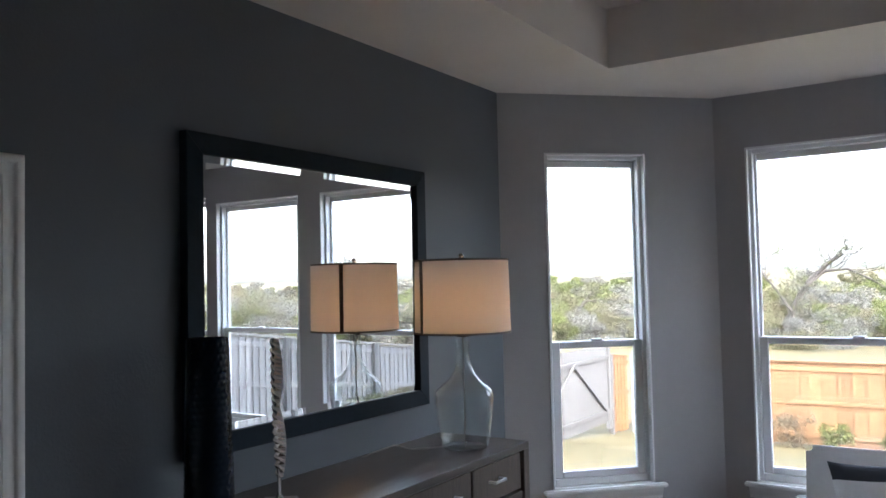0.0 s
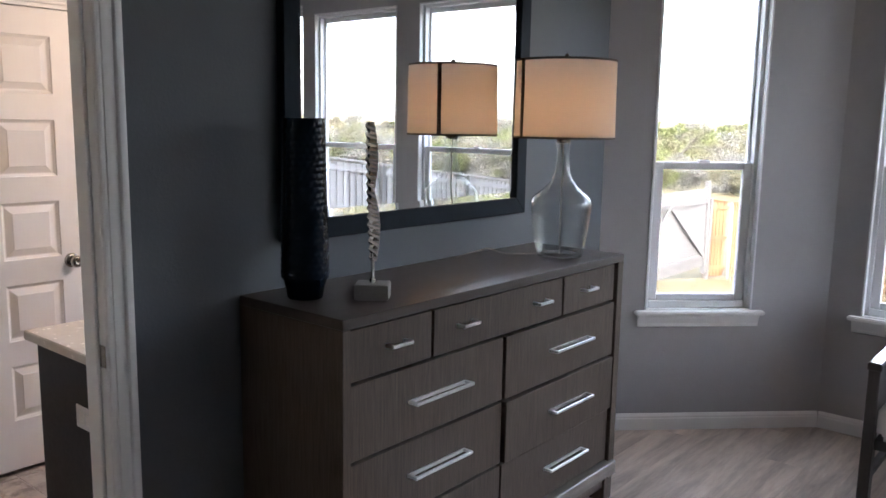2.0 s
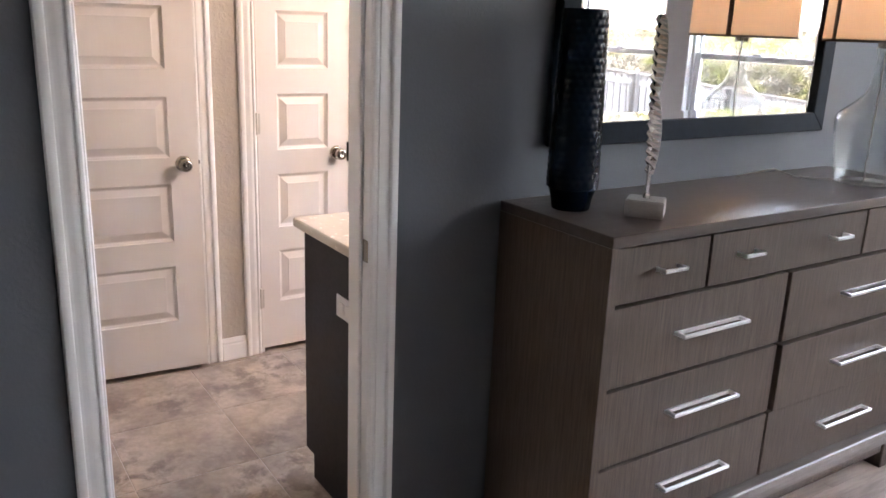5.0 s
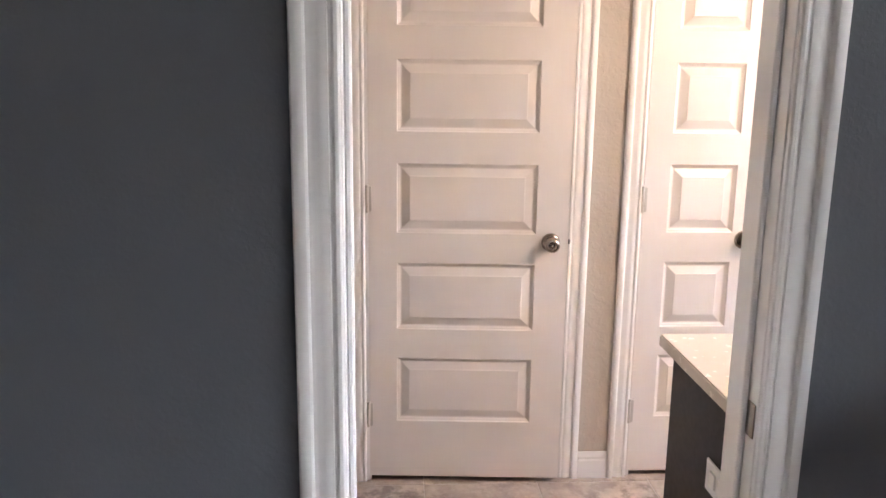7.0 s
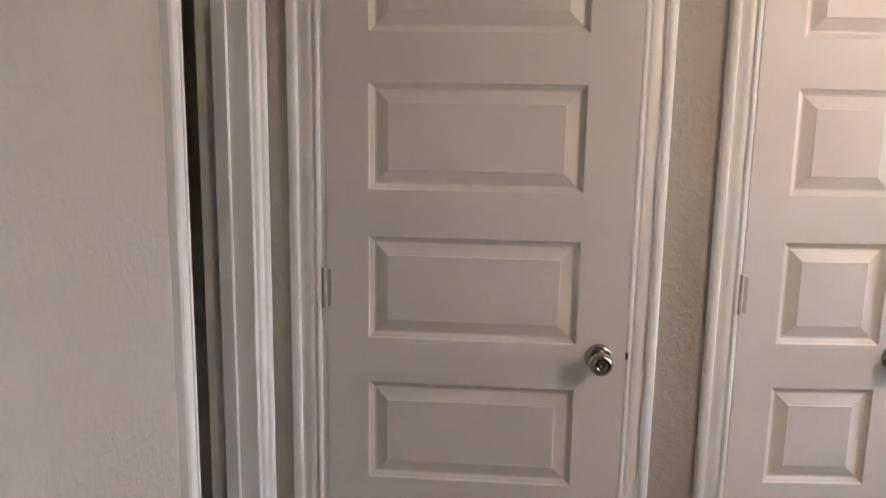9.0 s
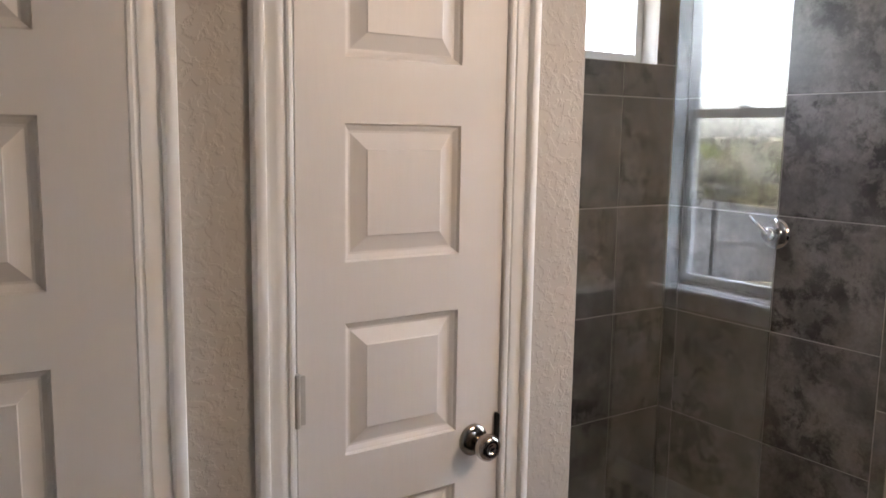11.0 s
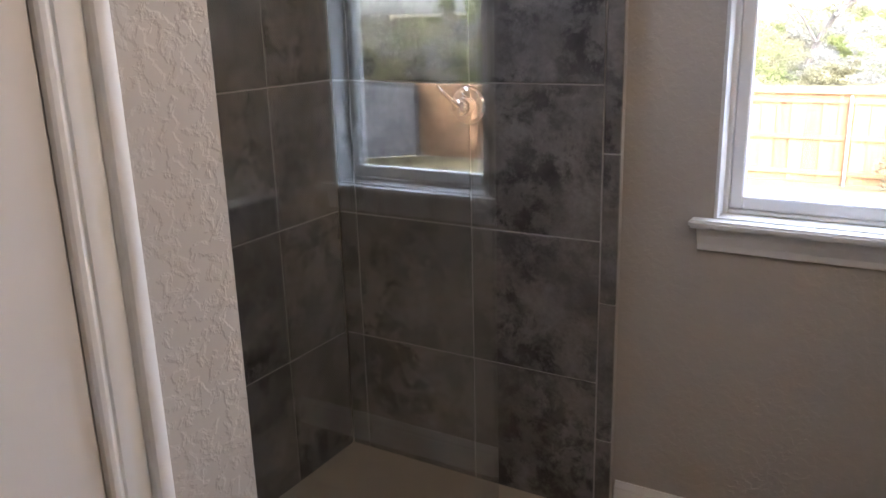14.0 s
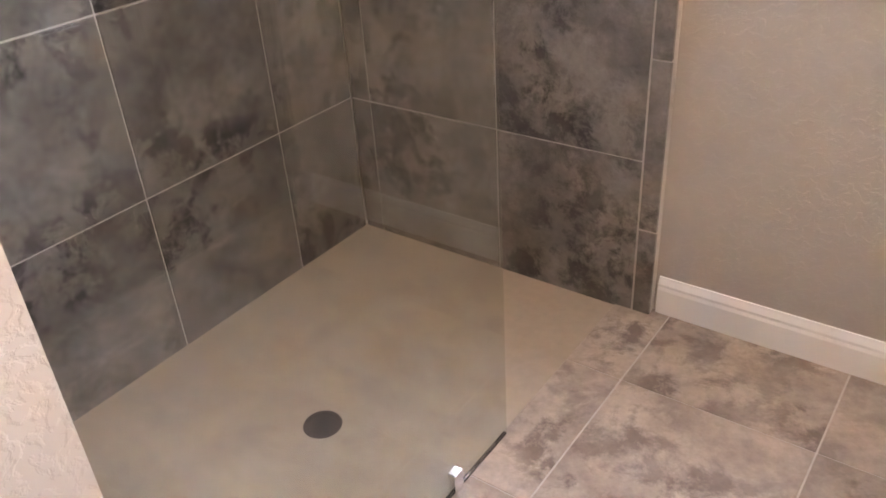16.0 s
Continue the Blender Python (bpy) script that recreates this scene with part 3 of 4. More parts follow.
def wall_mirror():
    y0, y1, z0, z1, fw = 1.808, 3.095, 1.198, 2.207, 0.066
    o = thing("wall_mirror", pose(0.004, y0, z0), "large wall mirror with slanted glass edge in blue-black frame", "mirror")
    w, h = y1 - y0, z1 - z0

    def bar(p, q, r, s):
        bm = bmesh.new()
        lo = [bm.verts.new((0, y, z)) for y, z in (p, q, r, s)]
        up = [bm.verts.new((0.036, y, z)) for y, z in (p, q, r, s)]
        bm.faces.new(up)
        bm.faces.new(lo[::-1])
        for k in range(4):
            bm.faces.new((lo[k], lo[(k + 1) % 4], up[(k + 1) % 4], up[k]))
        bmesh.ops.bevel(bm, geom=bm.edges[:], offset=0.0025, segments=1, affect="EDGES")
        part("frame", bm, FRAMEW, o)

    i = ((fw, fw), (w - fw, fw), (w - fw, h - fw), (fw, h - fw))
    e = ((0, 0), (w, 0), (w, h), (0, h))
    for k in range(4):
        bar(e[k], e[(k + 1) % 4], i[(k + 1) % 4], i[k])
    bv, f = 0.024, 0.018
    part("mirror_glass", box(0.010, f - 0.0017, fw + bv, w - fw - bv, fw + bv, h - fw - bv), MIRROR, o)
    j = ((fw + bv, fw + bv), (w - fw - bv, fw + bv), (w - fw - bv, h - fw - bv), (fw + bv, h - fw - bv))
    for k in range(4):
        bm = bmesh.new()
        a, b, c, d = i[k], i[(k + 1) % 4], j[(k + 1) % 4], j[k]
        v = [bm.verts.new((f, *a)), bm.verts.new((f, *b)), bm.verts.new((f - 0.0017, *c)), bm.verts.new((f - 0.0017, *d))]
        u = [bm.verts.new((0.010, *q)) for q in (a, b, c, d)]
        bm.faces.new(v)
        bm.faces.new(u[::-1])
        for n in range(4):
            bm.faces.new((u[n], u[(n + 1) % 4], v[(n + 1) % 4], v[n]))
        part("bevel", bm, MIRROR, o)


wall_mirror()


def table_lamp():
    o = thing("table_lamp", pose(0.300, 2.960, 1.055), "table lamp with clear glass bottle base and lit linen drum shade", "lamp")
    outer = [(0.080, 0.0), (0.090, 0.006), (0.094, 0.02), (0.102, 0.06), (0.111, 0.127), (0.118, 0.195), (0.118, 0.212), (0.113, 0.231), (0.099, 0.247), (0.070, 0.270), (0.043, 0.300), (0.032, 0.330), (0.027, 0.360), (0.024, 0.395), (0.025, 0.428), (0.031, 0.434), (0.031, 0.448), (0.024, 0.452)]
    inner = [(max(0.004, r - 0.004), z) for r, z in reversed(outer)]
    inner[-1] = (0.074, 0.014)
    part("bottle", turned(outer + inner + [(0.001, 0.012)], 48, cap=False), BOTTLE, o, "clear bubbled glass bottle", smooth=True)
    part("cap", turned([(0.022, 0.445), (0.027, 0.450), (0.027, 0.462), (0.012, 0.466), (0.012, 0.50)], 24), NICKEL, o, smooth=False)
    bm = bmesh.new()
    tube([(0.0018 * math.sin(k * 1.9), 0.0018 * math.cos(k * 1.3), 0.012 + k * 0.0218) for k in range(21)], 0.0028, 6, bm)
    part("cord_in_bottle", bm, CORDM, o)
    r, z0, z1 = 0.194, 0.462, 0.758
    shade_m = bpy.data.materials.new("linen_shade")
    shade_m.use_nodes = True
    n, link = shade_m.node_tree.nodes, shade_m.node_tree.links.new
    n.remove(n["Principled BSDF"])
    df, tr, mx, nz, bp = n.new("ShaderNodeBsdfDiffuse"), n.new("ShaderNodeBsdfTranslucent"), n.new("ShaderNodeMixShader"), n.new("ShaderNodeTexNoise"), n.new("ShaderNodeBump")
    df.inputs[0].default_value = tr.inputs[0].default_value = (0.60, 0.53, 0.475, 1)
    mx.inputs[0].default_value = 0.45
    nz.inputs["Scale"].default_value = 260
    bp.inputs["Strength"].default_value, bp.inputs["Distance"].default_value = 0.25, 0.001
    link(nz.outputs[0], bp.inputs["Height"])
    link(bp.outputs[0], df.inputs["Normal"])
    link(df.outputs[0], mx.inputs[1])
    link(tr.outputs[0], mx.inputs[2])
    link(mx.outputs[0], n["Material Output"].inputs[0])
    bm = bmesh.new()
    rings = [[bm.verts.new((q * math.cos(2 * math.pi * k / 64), q * math.sin(2 * math.pi * k / 64), z)) for k in range(64)] for q, z in ((r, z0), (r - 0.004, z1))]
    for k in range(64):
        bm.faces.new((rings[0][k], rings[0][(k + 1) % 64], rings[1][(k + 1) % 64], rings[1][k]))
    sh = part("shade", bm, shade_m, o, "off-white linen drum shade", smooth=True)
    trim_m = material("shade_trim", (0.10, 0.085, 0.08), 0.8)
    for z in (z0, z1 - 0.008):
        bm = bmesh.new()
        q = r + 0.0015 - (0.004 if z > z0 else 0)
        turned([(q, z), (q, z + 0.008), (q - 0.005, z + 0.008), (q - 0.005, z), (q, z)], 64, bm, cap=False)
        part("trim", bm, trim_m, sh)
    a = math.radians(247)
    for aa in (a, a + math.pi):
        bm = bmesh.new()
        c, s = math.cos(aa), math.sin(aa)
        m = Matrix(((-s, c, 0, (r + 0.0005) * c), (c, s, 0, (r + 0.0005) * s), (0, 0, 1, 0), (0, 0, 0, 1)))
        box(-0.008, 0.008, -0.003, 0.0015, z0, z1, bm=bm)
        bm.transform(m)
        part("seam_band", bm, trim_m, sh)
    bm = bmesh.new()
    for k in range(3):
        t = 2 * math.pi * k / 3
        tube([(0.01 * math.cos(t), 0.01 * math.sin(t), z1 - 0.02), ((r - 0.006) * math.cos(t), (r - 0.006) * math.sin(t), z1 - 0.012)], 0.0018, 6, bm)
    part("spider", bm, NICKEL, o)
    part("finial", turned([(0.004, z1 - 0.025), (0.004, z1 + 0.004), (0.012, z1 + 0.010), (0.012, z1 + 0.016), (0.005, z1 + 0.024), (0.001, z1 + 0.026)], 16), NICKEL, o, smooth=True)
    part("bulb", turned([(0.013, 0.505), (0.016, 0.53), (0.030, 0.57), (0.030, 0.60), (0.016, 0.625), (0.001, 0.63)], 20), glow("lamp_bulb", (1.0, 0.62, 0.32), 0.5), o, smooth=True)
    bm = bmesh.new()
    tube([(-0.085, -0.01, 0.004), (-0.12, -0.07, 0.004), (-0.15, -0.16, 0.012), (-0.19, -0.22, 0.035), (-0.25, -0.30, 0.010), (-0.295, -0.36, -0.02)], 0.0028, 6, bm)
    part("power_cord", bm, CORDM, o)


table_lamp()
lamp("lamp_bulb_light", "POINT", LAMP_W, (1.0, 0.50, 0.30), pose(0.300, 2.960, 1.055 + 0.60), 0.035)


def tall_vase():
    o = thing("vase", pose(0.165, 1.775, 1.055), "tall black glossy vase with a bubbled surface", "vase")
    bm = bmesh.new()
    n, rows = 96, 130
    rings = []
    for j in range(rows + 1):
        z = 0.062 + 0.460 * j / rows
        r = 0.0705 - 0.011 * ((z - 0.062) / 0.460)
        ring = []
        for k in range(n):
            t = 2 * math.pi * k / n
            e = 0.0
            if 0.07 < z < 0.512:
                row = int((z - 0.07) / 0.0185)
                u = ((z - 0.07) / 0.0185) % 1 - 0.5
                v = (t / (2 * math.pi) * 20 + 0.5 * (row % 2)) % 1 - 0.5
                d = math.sqrt(u * u + v * v)
                e = 0.0020 * max(0.0, 1 - (d / 0.46) ** 2) * (0.8 + 0.4 * noise.noise((row * 3.1, int(t * 3.2), 0)))
            ring.append(bm.verts.new(((r + e) * math.cos(t), (r + e) * math.sin(t), z)))
        rings.append(ring)
    for a, b in zip(rings, rings[1:]):
        for k in range(n):
            bm.faces.new((a[k], a[(k + 1) % n], b[(k + 1) % n], b[k]))
    bm.faces.new(rings[0][::-1])
    turned([(0.0595, 0.522), (0.053, 0.521), (0.050, 0.40), (0.001, 0.395)], 48, bm, cap=False)
    part("body", bm, VASE, o, smooth=True)
    part("foot", turned([(0.050, 0.0), (0.052, 0.003), (0.056, 0.03), (0.064, 0.056), (0.069, 0.064)], 48), VASE, o, "plain tapered foot", smooth=True)


tall_vase()


def sculpture():
    o = thing("sculpture", pose(0.315, 1.905, 1.055, 0, 0, 38), "faceted polished metal sculpture on a white marble block", "sculpture")
    part("base", box(-0.050, 0.050, -0.042, 0.042, 0, 0.046, 0.003, seg=2), MARBLE, o, "white marble block")
    part("rod", turned([(0.011, 0.048), (0.010, 0.056), (0.006, 0.060), (0.0055, 0.135)], 16), STEEL, o)
    bm = bmesh.new()
    z, top, n = 0.112, 0.515, 34
    prev = None
    for k in range(n + 1):
        f = k / n
        zz = z + (top - z) * f
        tooth = k % 2
        left = -0.006 - 0.012 * min(1.0, f * 1.4) - (0.0065 if tooth else 0.0)
        right = (0.012 + 0.011 * math.sin(math.pi * f / 0.48) if f < 0.48 else 0.006 + 0.014 * math.sin(math.pi * (f - 0.48) / 0.56)) - 0.006 * f
        turn = 0.22 * math.sin(2 * math.pi * f)
        deep = 0.0035 if tooth else 0.0085
        ring = [bm.verts.new((x * math.cos(turn) - y * math.sin(turn), x * math.sin(turn) + y * math.cos(turn), zz)) for x, y in ((left, 0), (left + 0.012, -deep), (right, -0.002), (right, 0.002), (left + 0.012, deep))]
        if prev:
            for q in range(5):
                w = (q + 1) % 5
                bm.faces.new((prev[q], prev[w], ring[q]))
                bm.faces.new((prev[w], ring[w], ring[q]))
        else:
            bm.faces.new(ring[::-1])
        prev = ring
    bm.faces.new(prev)
    part("faceted_bar", bm, STEEL, o, "saw-toothed polished steel blade")


sculpture()


def armchair():
    o = thing("armchair", pose(1.255, 3.875, 0), "white upholstered armchair with dark wooden frame arms", "armchair")
    w, d = 0.68, 0.70
    for x in (0.0, w - 0.045):
        part("leg", box(x, x + 0.045, 0.0, 0.06, 0, 0.585, 0.003), WALNUT, o)
        part("leg", box(x, x + 0.045, d - 0.06, d, 0, 0.585, 0.003), WALNUT, o)
        part("arm", box(x - 0.006, x + 0.051, -0.004, d, 0.585, 0.615, 0.004), WALNUT, o, "dark wooden arm with a polished top")
        part("arm_panel", box(x + 0.010, x + 0.034, 0.06, d - 0.06, 0.30, 0.585, 0.002), WALNUT, o)
        part("stretcher", box(x + 0.008, x + 0.036, 0.06, d - 0.06, 0.09, 0.12, 0.002), WALNUT, o)
        part("arm_cap", box(x - 0.002, x + 0.047, 0.0, d - 0.004, 0.615, 0.619, 0.001), NICKEL, o)
    part("seat_rail", box(0.045, w - 0.045, 0.02, d - 0.02, 0.24, 0.29, 0.003), WALNUT, o)
    bm = box(0.050, w - 0.050, -0.02, d - 0.14, 0.29, 0.445, 0.03, seg=3)
    part("seat", bm, LINEN, o, smooth=True)
    bm = box(0.050, w - 0.050, 0, 0.13, 0.0, 0.60, 0.03, seg=3)
    part("backrest", bm, LINEN, o, smooth=True, m=pose(0, d - 0.16, 0.29, -9))


armchair()


def pillow():
    o = thing("throw_pillow", pose(1.675, 4.27, 0.432, -20, -4, 4), "black and white throw pillow on the armchair", "pillow")
    for a, b, mat in ((-0.22, -0.135, BLACKC), (-0.135, -0.045, LINEN), (-0.045, 0.045, BLACKC), (0.045, 0.135, LINEN), (0.135, 0.22, BLACKC)):
        bm = bmesh.new()
        n = 14
        grid = {}
        for side in (-1, 1):
            for i in range(n + 1):
                for j in range(n + 1):
                    x = -0.22 + 0.44 * i / n
                    z = a + (b - a) * j / n
                    k = max(0.0, (1 - (x / 0.22) ** 2) * (1 - (z / 0.22) ** 2)) ** 0.45
                    grid[side, i, j] = bm.verts.new((x * (0.87 + 0.13 * (z / 0.22) ** 2), side * (0.004 + 0.075 * k), z * (0.90 + 0.10 * (x / 0.22) ** 2) + 0.225))
            for i in range(n):
                for j in range(n):
                    bm.faces.new((grid[side, i, j], grid[side, i + 1, j], grid[side, i + 1, j + 1], grid[side, i, j + 1]))
        part("cover_band", bm, mat, o, smooth=True)


pillow()


def shag_rug():
    o = thing("rug", pose(1.290, 0.787, 0.0, 0, 0, 4), "cream shag rug with broken navy diamond lines", "rug")
    w, l = 2.1, 2.77
    part("backing", box(0.012, w - 0.012, 0.012, l - 0.012, 0.0005, 0.010), SHAG, o)
    r = random.Random(8)

    def dark(x, y):
        for c in (0.0, -0.16):
            u = (x - c - 0.69 * (l - y) + 0.006 * math.sin(y * 23 + c * 50)) % 0.8
            if u < 0.020 + 0.014 * math.sin(y * 37 + c * 9):
                return True
        return False

    for mat, want in ((SHAG, False), (SHAGD, True)):
        vs, fs = [], []
        for _ in range(90000):
            x, y = r.random() * w, r.random() * l
            if (y < 1.9 or x > 1.1) and r.random() < 0.8:
                continue
            if dark(x, y) != want:
                continue
            h = 0.010 + 0.012 * r.random()
            t = r.random() * 6.283
            lean = (0.010 + 0.020 * r.random()) * (0.35 if want else 1.0)
            s = 0.0045 + 0.003 * r.random()
            k = len(vs)
            dx, dy = math.cos(t), math.sin(t)
            vs += [(x - dy * s, y + dx * s, 0.008), (x + dy * s, y - dx * s, 0.008), (x + dx * s, y + dy * s, 0.008), (x + dx * lean, y + dy * lean, 0.008 + h)]
            fs += [(k, k + 1, k + 3), (k + 1, k + 2, k + 3), (k + 2, k, k + 3)]
        me = bpy.data.meshes.new("pile")
        me.from_pydata(vs, [], fs)
        me.materials.append(mat)
        p = new("pile", me)
        p.parent = o
        tagged(p, "navy wool tufts" if want else "cream wool tufts", kind="stuff")


shag_rug()

# ---- bathroom things ----
ROWS = ((0.245, 0.490), (0.600, 0.845), (0.955, 1.200), (1.310, 1.552), (1.663, 1.905))


def panel_door(name, width, left, right, label, m, keyed=True):
    """A five-panel moulded door: x runs from the hinge, its face looks to -y."""
    o = thing(name, m, label, "door", kind="structure")
    h0, h1, t = 0.024, 2.018, 0.035
    bm = bmesh.new()
    xs = [0, left, right, width]
    zs = [h0] + [v for r in ROWS for v in r] + [h1]
    box(0, left, 0, t, h0, h1, bm=bm)
    box(right, width, 0, t, h0, h1, bm=bm)
    for a, b in zip(zs[::2], zs[1::2]):
        box(left, right, 0, t, a, b, bm=bm)
    part("slab", bm, DOORW, o)
    for z0, z1 in ROWS:
        bm = bmesh.new()
        rings = []
        for inset, y in ((0.0, 0.0), (0.003, 0.006), (0.006, 0.0075), (0.012, 0.012), (0.016, 0.0125), (0.043, 0.0025), (0.045, 0.0008), (0.048, 0.0008)):
            rings.append([bm.verts.new((x, y, z)) for x, z in ((left + inset, z0 + inset), (right - inset, z0 + inset), (right - inset, z1 - inset), (left + inset, z1 - inset))])
        for a, b in zip(rings, rings[1:]):
            for k in range(4):
                bm.faces.new((a[k], a[(k + 1) % 4], b[(k + 1) % 4], b[k]))
        bm.faces.new(rings[-1])
        bk = [bm.verts.new((x, t, z)) for x, z in ((left, z0), (right, z0), (right, z1), (left, z1))]
        bm.faces.new(bk[::-1])
        for k in range(4):
            bm.faces.new((bk[k], bk[(k + 1) % 4], rings[0][(k + 1) % 4], rings[0][k]))
        part("panel", bm, DOORW, o)
    kn = thing("door_handle", pose(width - 0.062, 0, 0.928, 90))
    kn.parent = o
    tagged(kn, "satin nickel round door knob")
    part("rose", turned([(0.033, 0.0), (0.033, 0.003), (0.030, 0.008), (0.020, 0.011)], 28), NICKEL, kn, smooth=True)
    part("knob", turned([(0.012, 0.008), (0.011, 0.026), (0.016, 0.032), (0.025, 0.040), (0.0275, 0.050), (0.026, 0.058), (0.020, 0.064), (0.010, 0.066), (0.009, 0.063), (0.001, 0.063)], 32), NICKEL, kn, smooth=True)
    if keyed:
        part("privacy_pin", turned([(0.004, 0.062), (0.004, 0.067), (0.001, 0.068)], 12), CHROME, kn)
    part("latch", box(width - 0.002, width + 0.008, 0.012, 0.024, 0.920, 0.937, 0.002), BLACKM, o)
    for z in (0.27, 1.075, 1.83):
        hg = thing("hinge", pose(-0.003, -0.004, z))
        hg.parent = o
        tagged(hg, "satin nickel butt hinge")
        part("knuckle", turned([(0.0062, -0.048), (0.0062, 0.048)], 10), HINGE, hg)
        part("leaf", box(0.004, 0.015, -0.002, 0.005, -0.044, 0.044), HINGE, hg)
    return o


def at_wall(y, x=BX, turn=0.0):
    """Pose of a door on the far wall: x to +y of the room, face to +x."""
    return Matrix.Translation((x, y, 0)) @ Matrix.Rotation(radians(90 + turn), 4, "Z")


panel_door("door_1", 0.705, 0.100, 0.590, "white five-panel moulded door standing slightly ajar", at_wall(0.567, BX + 0.004, -4.0))
panel_door("door_2", 0.440, 0.092, 0.336, "narrow white five-panel closet door, closed", at_wall(1.545, BX + 0.004), False)
part_st = thing("strike_plate", pose(BX + 0.004, 1.979, 0.93), "dark strike plate on the closet door jamb", "strike plate")
part("plate", box(-0.02, 0.012, -0.002, 0.004, -0.045, 0.045, 0.002), BLACKM, part_st)


def vanity():
    x0, x1, y0, y1 = -TW - 0.003, -0.572, 1.312, BYN - 0.003
    o = thing("vanity_cabinet", pose(0, 0, 0), "charcoal painted bathroom vanity cabinet", "vanity cabinet")
    part("end_panel", box(x1, x0, y0, y0 + 0.019, 0.09, 0.877, 0.0015), VANC, o)
    part("toe_kick", box(x1 + 0.06, x0, y0 + 0.002, y1, 0, 0.09), VANC, o)
    part("body", box(x1 + 0.020, x0, y0 + 0.019, y1, 0.09, 0.877), VANC, o)
    n = 5
    span = (y1 - y0 - 0.03) / n
    for k in range(n):
        a, b = y0 + 0.02 + k * span, y0 + 0.02 + (k + 1) * span - 0.006
        d = part("door", box(x1, x1 + 0.019, a, b, 0.11, 0.66, 0.002), VANC, o)
        part("drawer_front", box(x1, x1 + 0.019, a, b, 0.67, 0.865, 0.002), VANC, o)
        part("handle", tube([(x1 - 0.002, (a + b) / 2 - 0.05, 0.767), (x1 - 0.028, (a + b) / 2 - 0.05, 0.767), (x1 - 0.028, (a + b) / 2 + 0.05, 0.767), (x1 - 0.002, (a + b) / 2 + 0.05, 0.767)], 0.005, 8), CHROME, o)
    t = whole("countertop", box(-0.600, x0, 1.284, y1, 0.878, 0.908, 0.003, seg=2), QUARTZ, "pale cream quartz vanity countertop", "countertop")
    e = thing("outlet", pose(-0.265, 1.310, 0.696), "white duplex outlet plate on the vanity end panel", "outlet")
    part("plate", box(-0.058, 0.058, -0.004, 0.001, -0.035, 0.035, 0.002), VINYL, e)
    for s in (-0.021, 0.021):
        part("socket", box(s - 0.015, s + 0.015, -0.0065, -0.004, -0.017, 0.017, 0.003), WHITE, e)


vanity()
cd = thing("card", pose(-0.585, 2.90, 0.908), "small white folded card on the vanity countertop", "card")
part("leaf", box(0.0, 0.0015, -0.035, 0.035, 0, 0.038), WHITE, cd, m=pose(0, 0, 0, 0, -14))
part("leaf", box(0.0, 0.0015, -0.035, 0.035, 0, 0.038), WHITE, cd, m=pose(0.018, 0, 0, 0, 14))

pan = thing("shower_pan", pose(0, 0, 0), "beige cast stone shower pan with a round drain", "shower pan")
part("pan", box(SXL + 0.001, GX - 0.006, PY + 0.001, BYN - 0.001, -0.03, -0.004, 0.002), PAN, pan)
dr = thing("drain", pose(-2.075, 2.856, -0.004))
dr.parent = pan
tagged(dr, "dark round metal drain grate")
part("ring", turned([(0.034, 0.0), (0.034, 0.002), (0.043, 0.002), (0.044, 0.0)], 32, cap=False), BLACKM, dr)
part("grate", turned([(0.036, 0.0), (0.036, 0.0012), (0.02, 0.0005), (0.001, 0.0005)], 32), BLACKM, dr)

gl = thing("shower_screen", pose(GX, PY, 0), "frameless clear glass shower screen with chrome clips", "shower screen")
part("glass_panel", box(-0.005, 0.005, 0.006, 3.046 - PY, 0.004, 2.10, 0.001), SHOWER_GLASS, gl, "clear green-tinted safety glass").visible_shadow = False
for y in (0.12, 2.862 - PY):
    part("clip", box(-0.010, 0.010, y - 0.014, y + 0.014, 0.0, 0.052, 0.002), CHROME, gl, "chrome glass clip")
part("seal", box(-0.004, 0.004, 0.006, 3.046 - PY, 0.0005, 0.004), BLACKM, gl, "dark sealant line under the glass")
for z in (0.45, 1.75):
    part("clip", box(-0.012, 0.012, -0.001, 0.045, z - 0.022, z + 0.022, 0.002), CHROME, gl, "chrome glass clip")

vlv = thing("shower_valve", pose(-2.08, BYN - 0.034, 1.205, 90), "chrome shower valve with a lever handle on the tiled wall", "shower valve")
part("escutcheon", turned([(0.058, 0.0), (0.058, 0.004), (0.050, 0.012), (0.028, 0.016)], 40), CHROME, vlv, smooth=True)
part("body", turned([(0.026, 0.014), (0.026, 0.05), (0.022, 0.058), (0.001, 0.06)], 28), CHROME, vlv, smooth=True)
lv = bmesh.new()
tube([(0.0, 0.0, 0.052), (-0.03, 0.03, 0.062), (-0.065, 0.062, 0.066)], 0.009, 10, lv, 0.7)
part("lever", lv, CHROME, vlv, smooth=True)

# ---- yard and distance ----
def ground_z(x, y):
    t = max(0.0, min(1.0, (y - 5.2) / 13.8))
    z = -0.35 - 1.62 * t
    if y > 19:
        z += (min(y, 400) - 19) * 0.008
    if y > 120:
        z += (min(y, 400) - 120) * 0.010
    return z


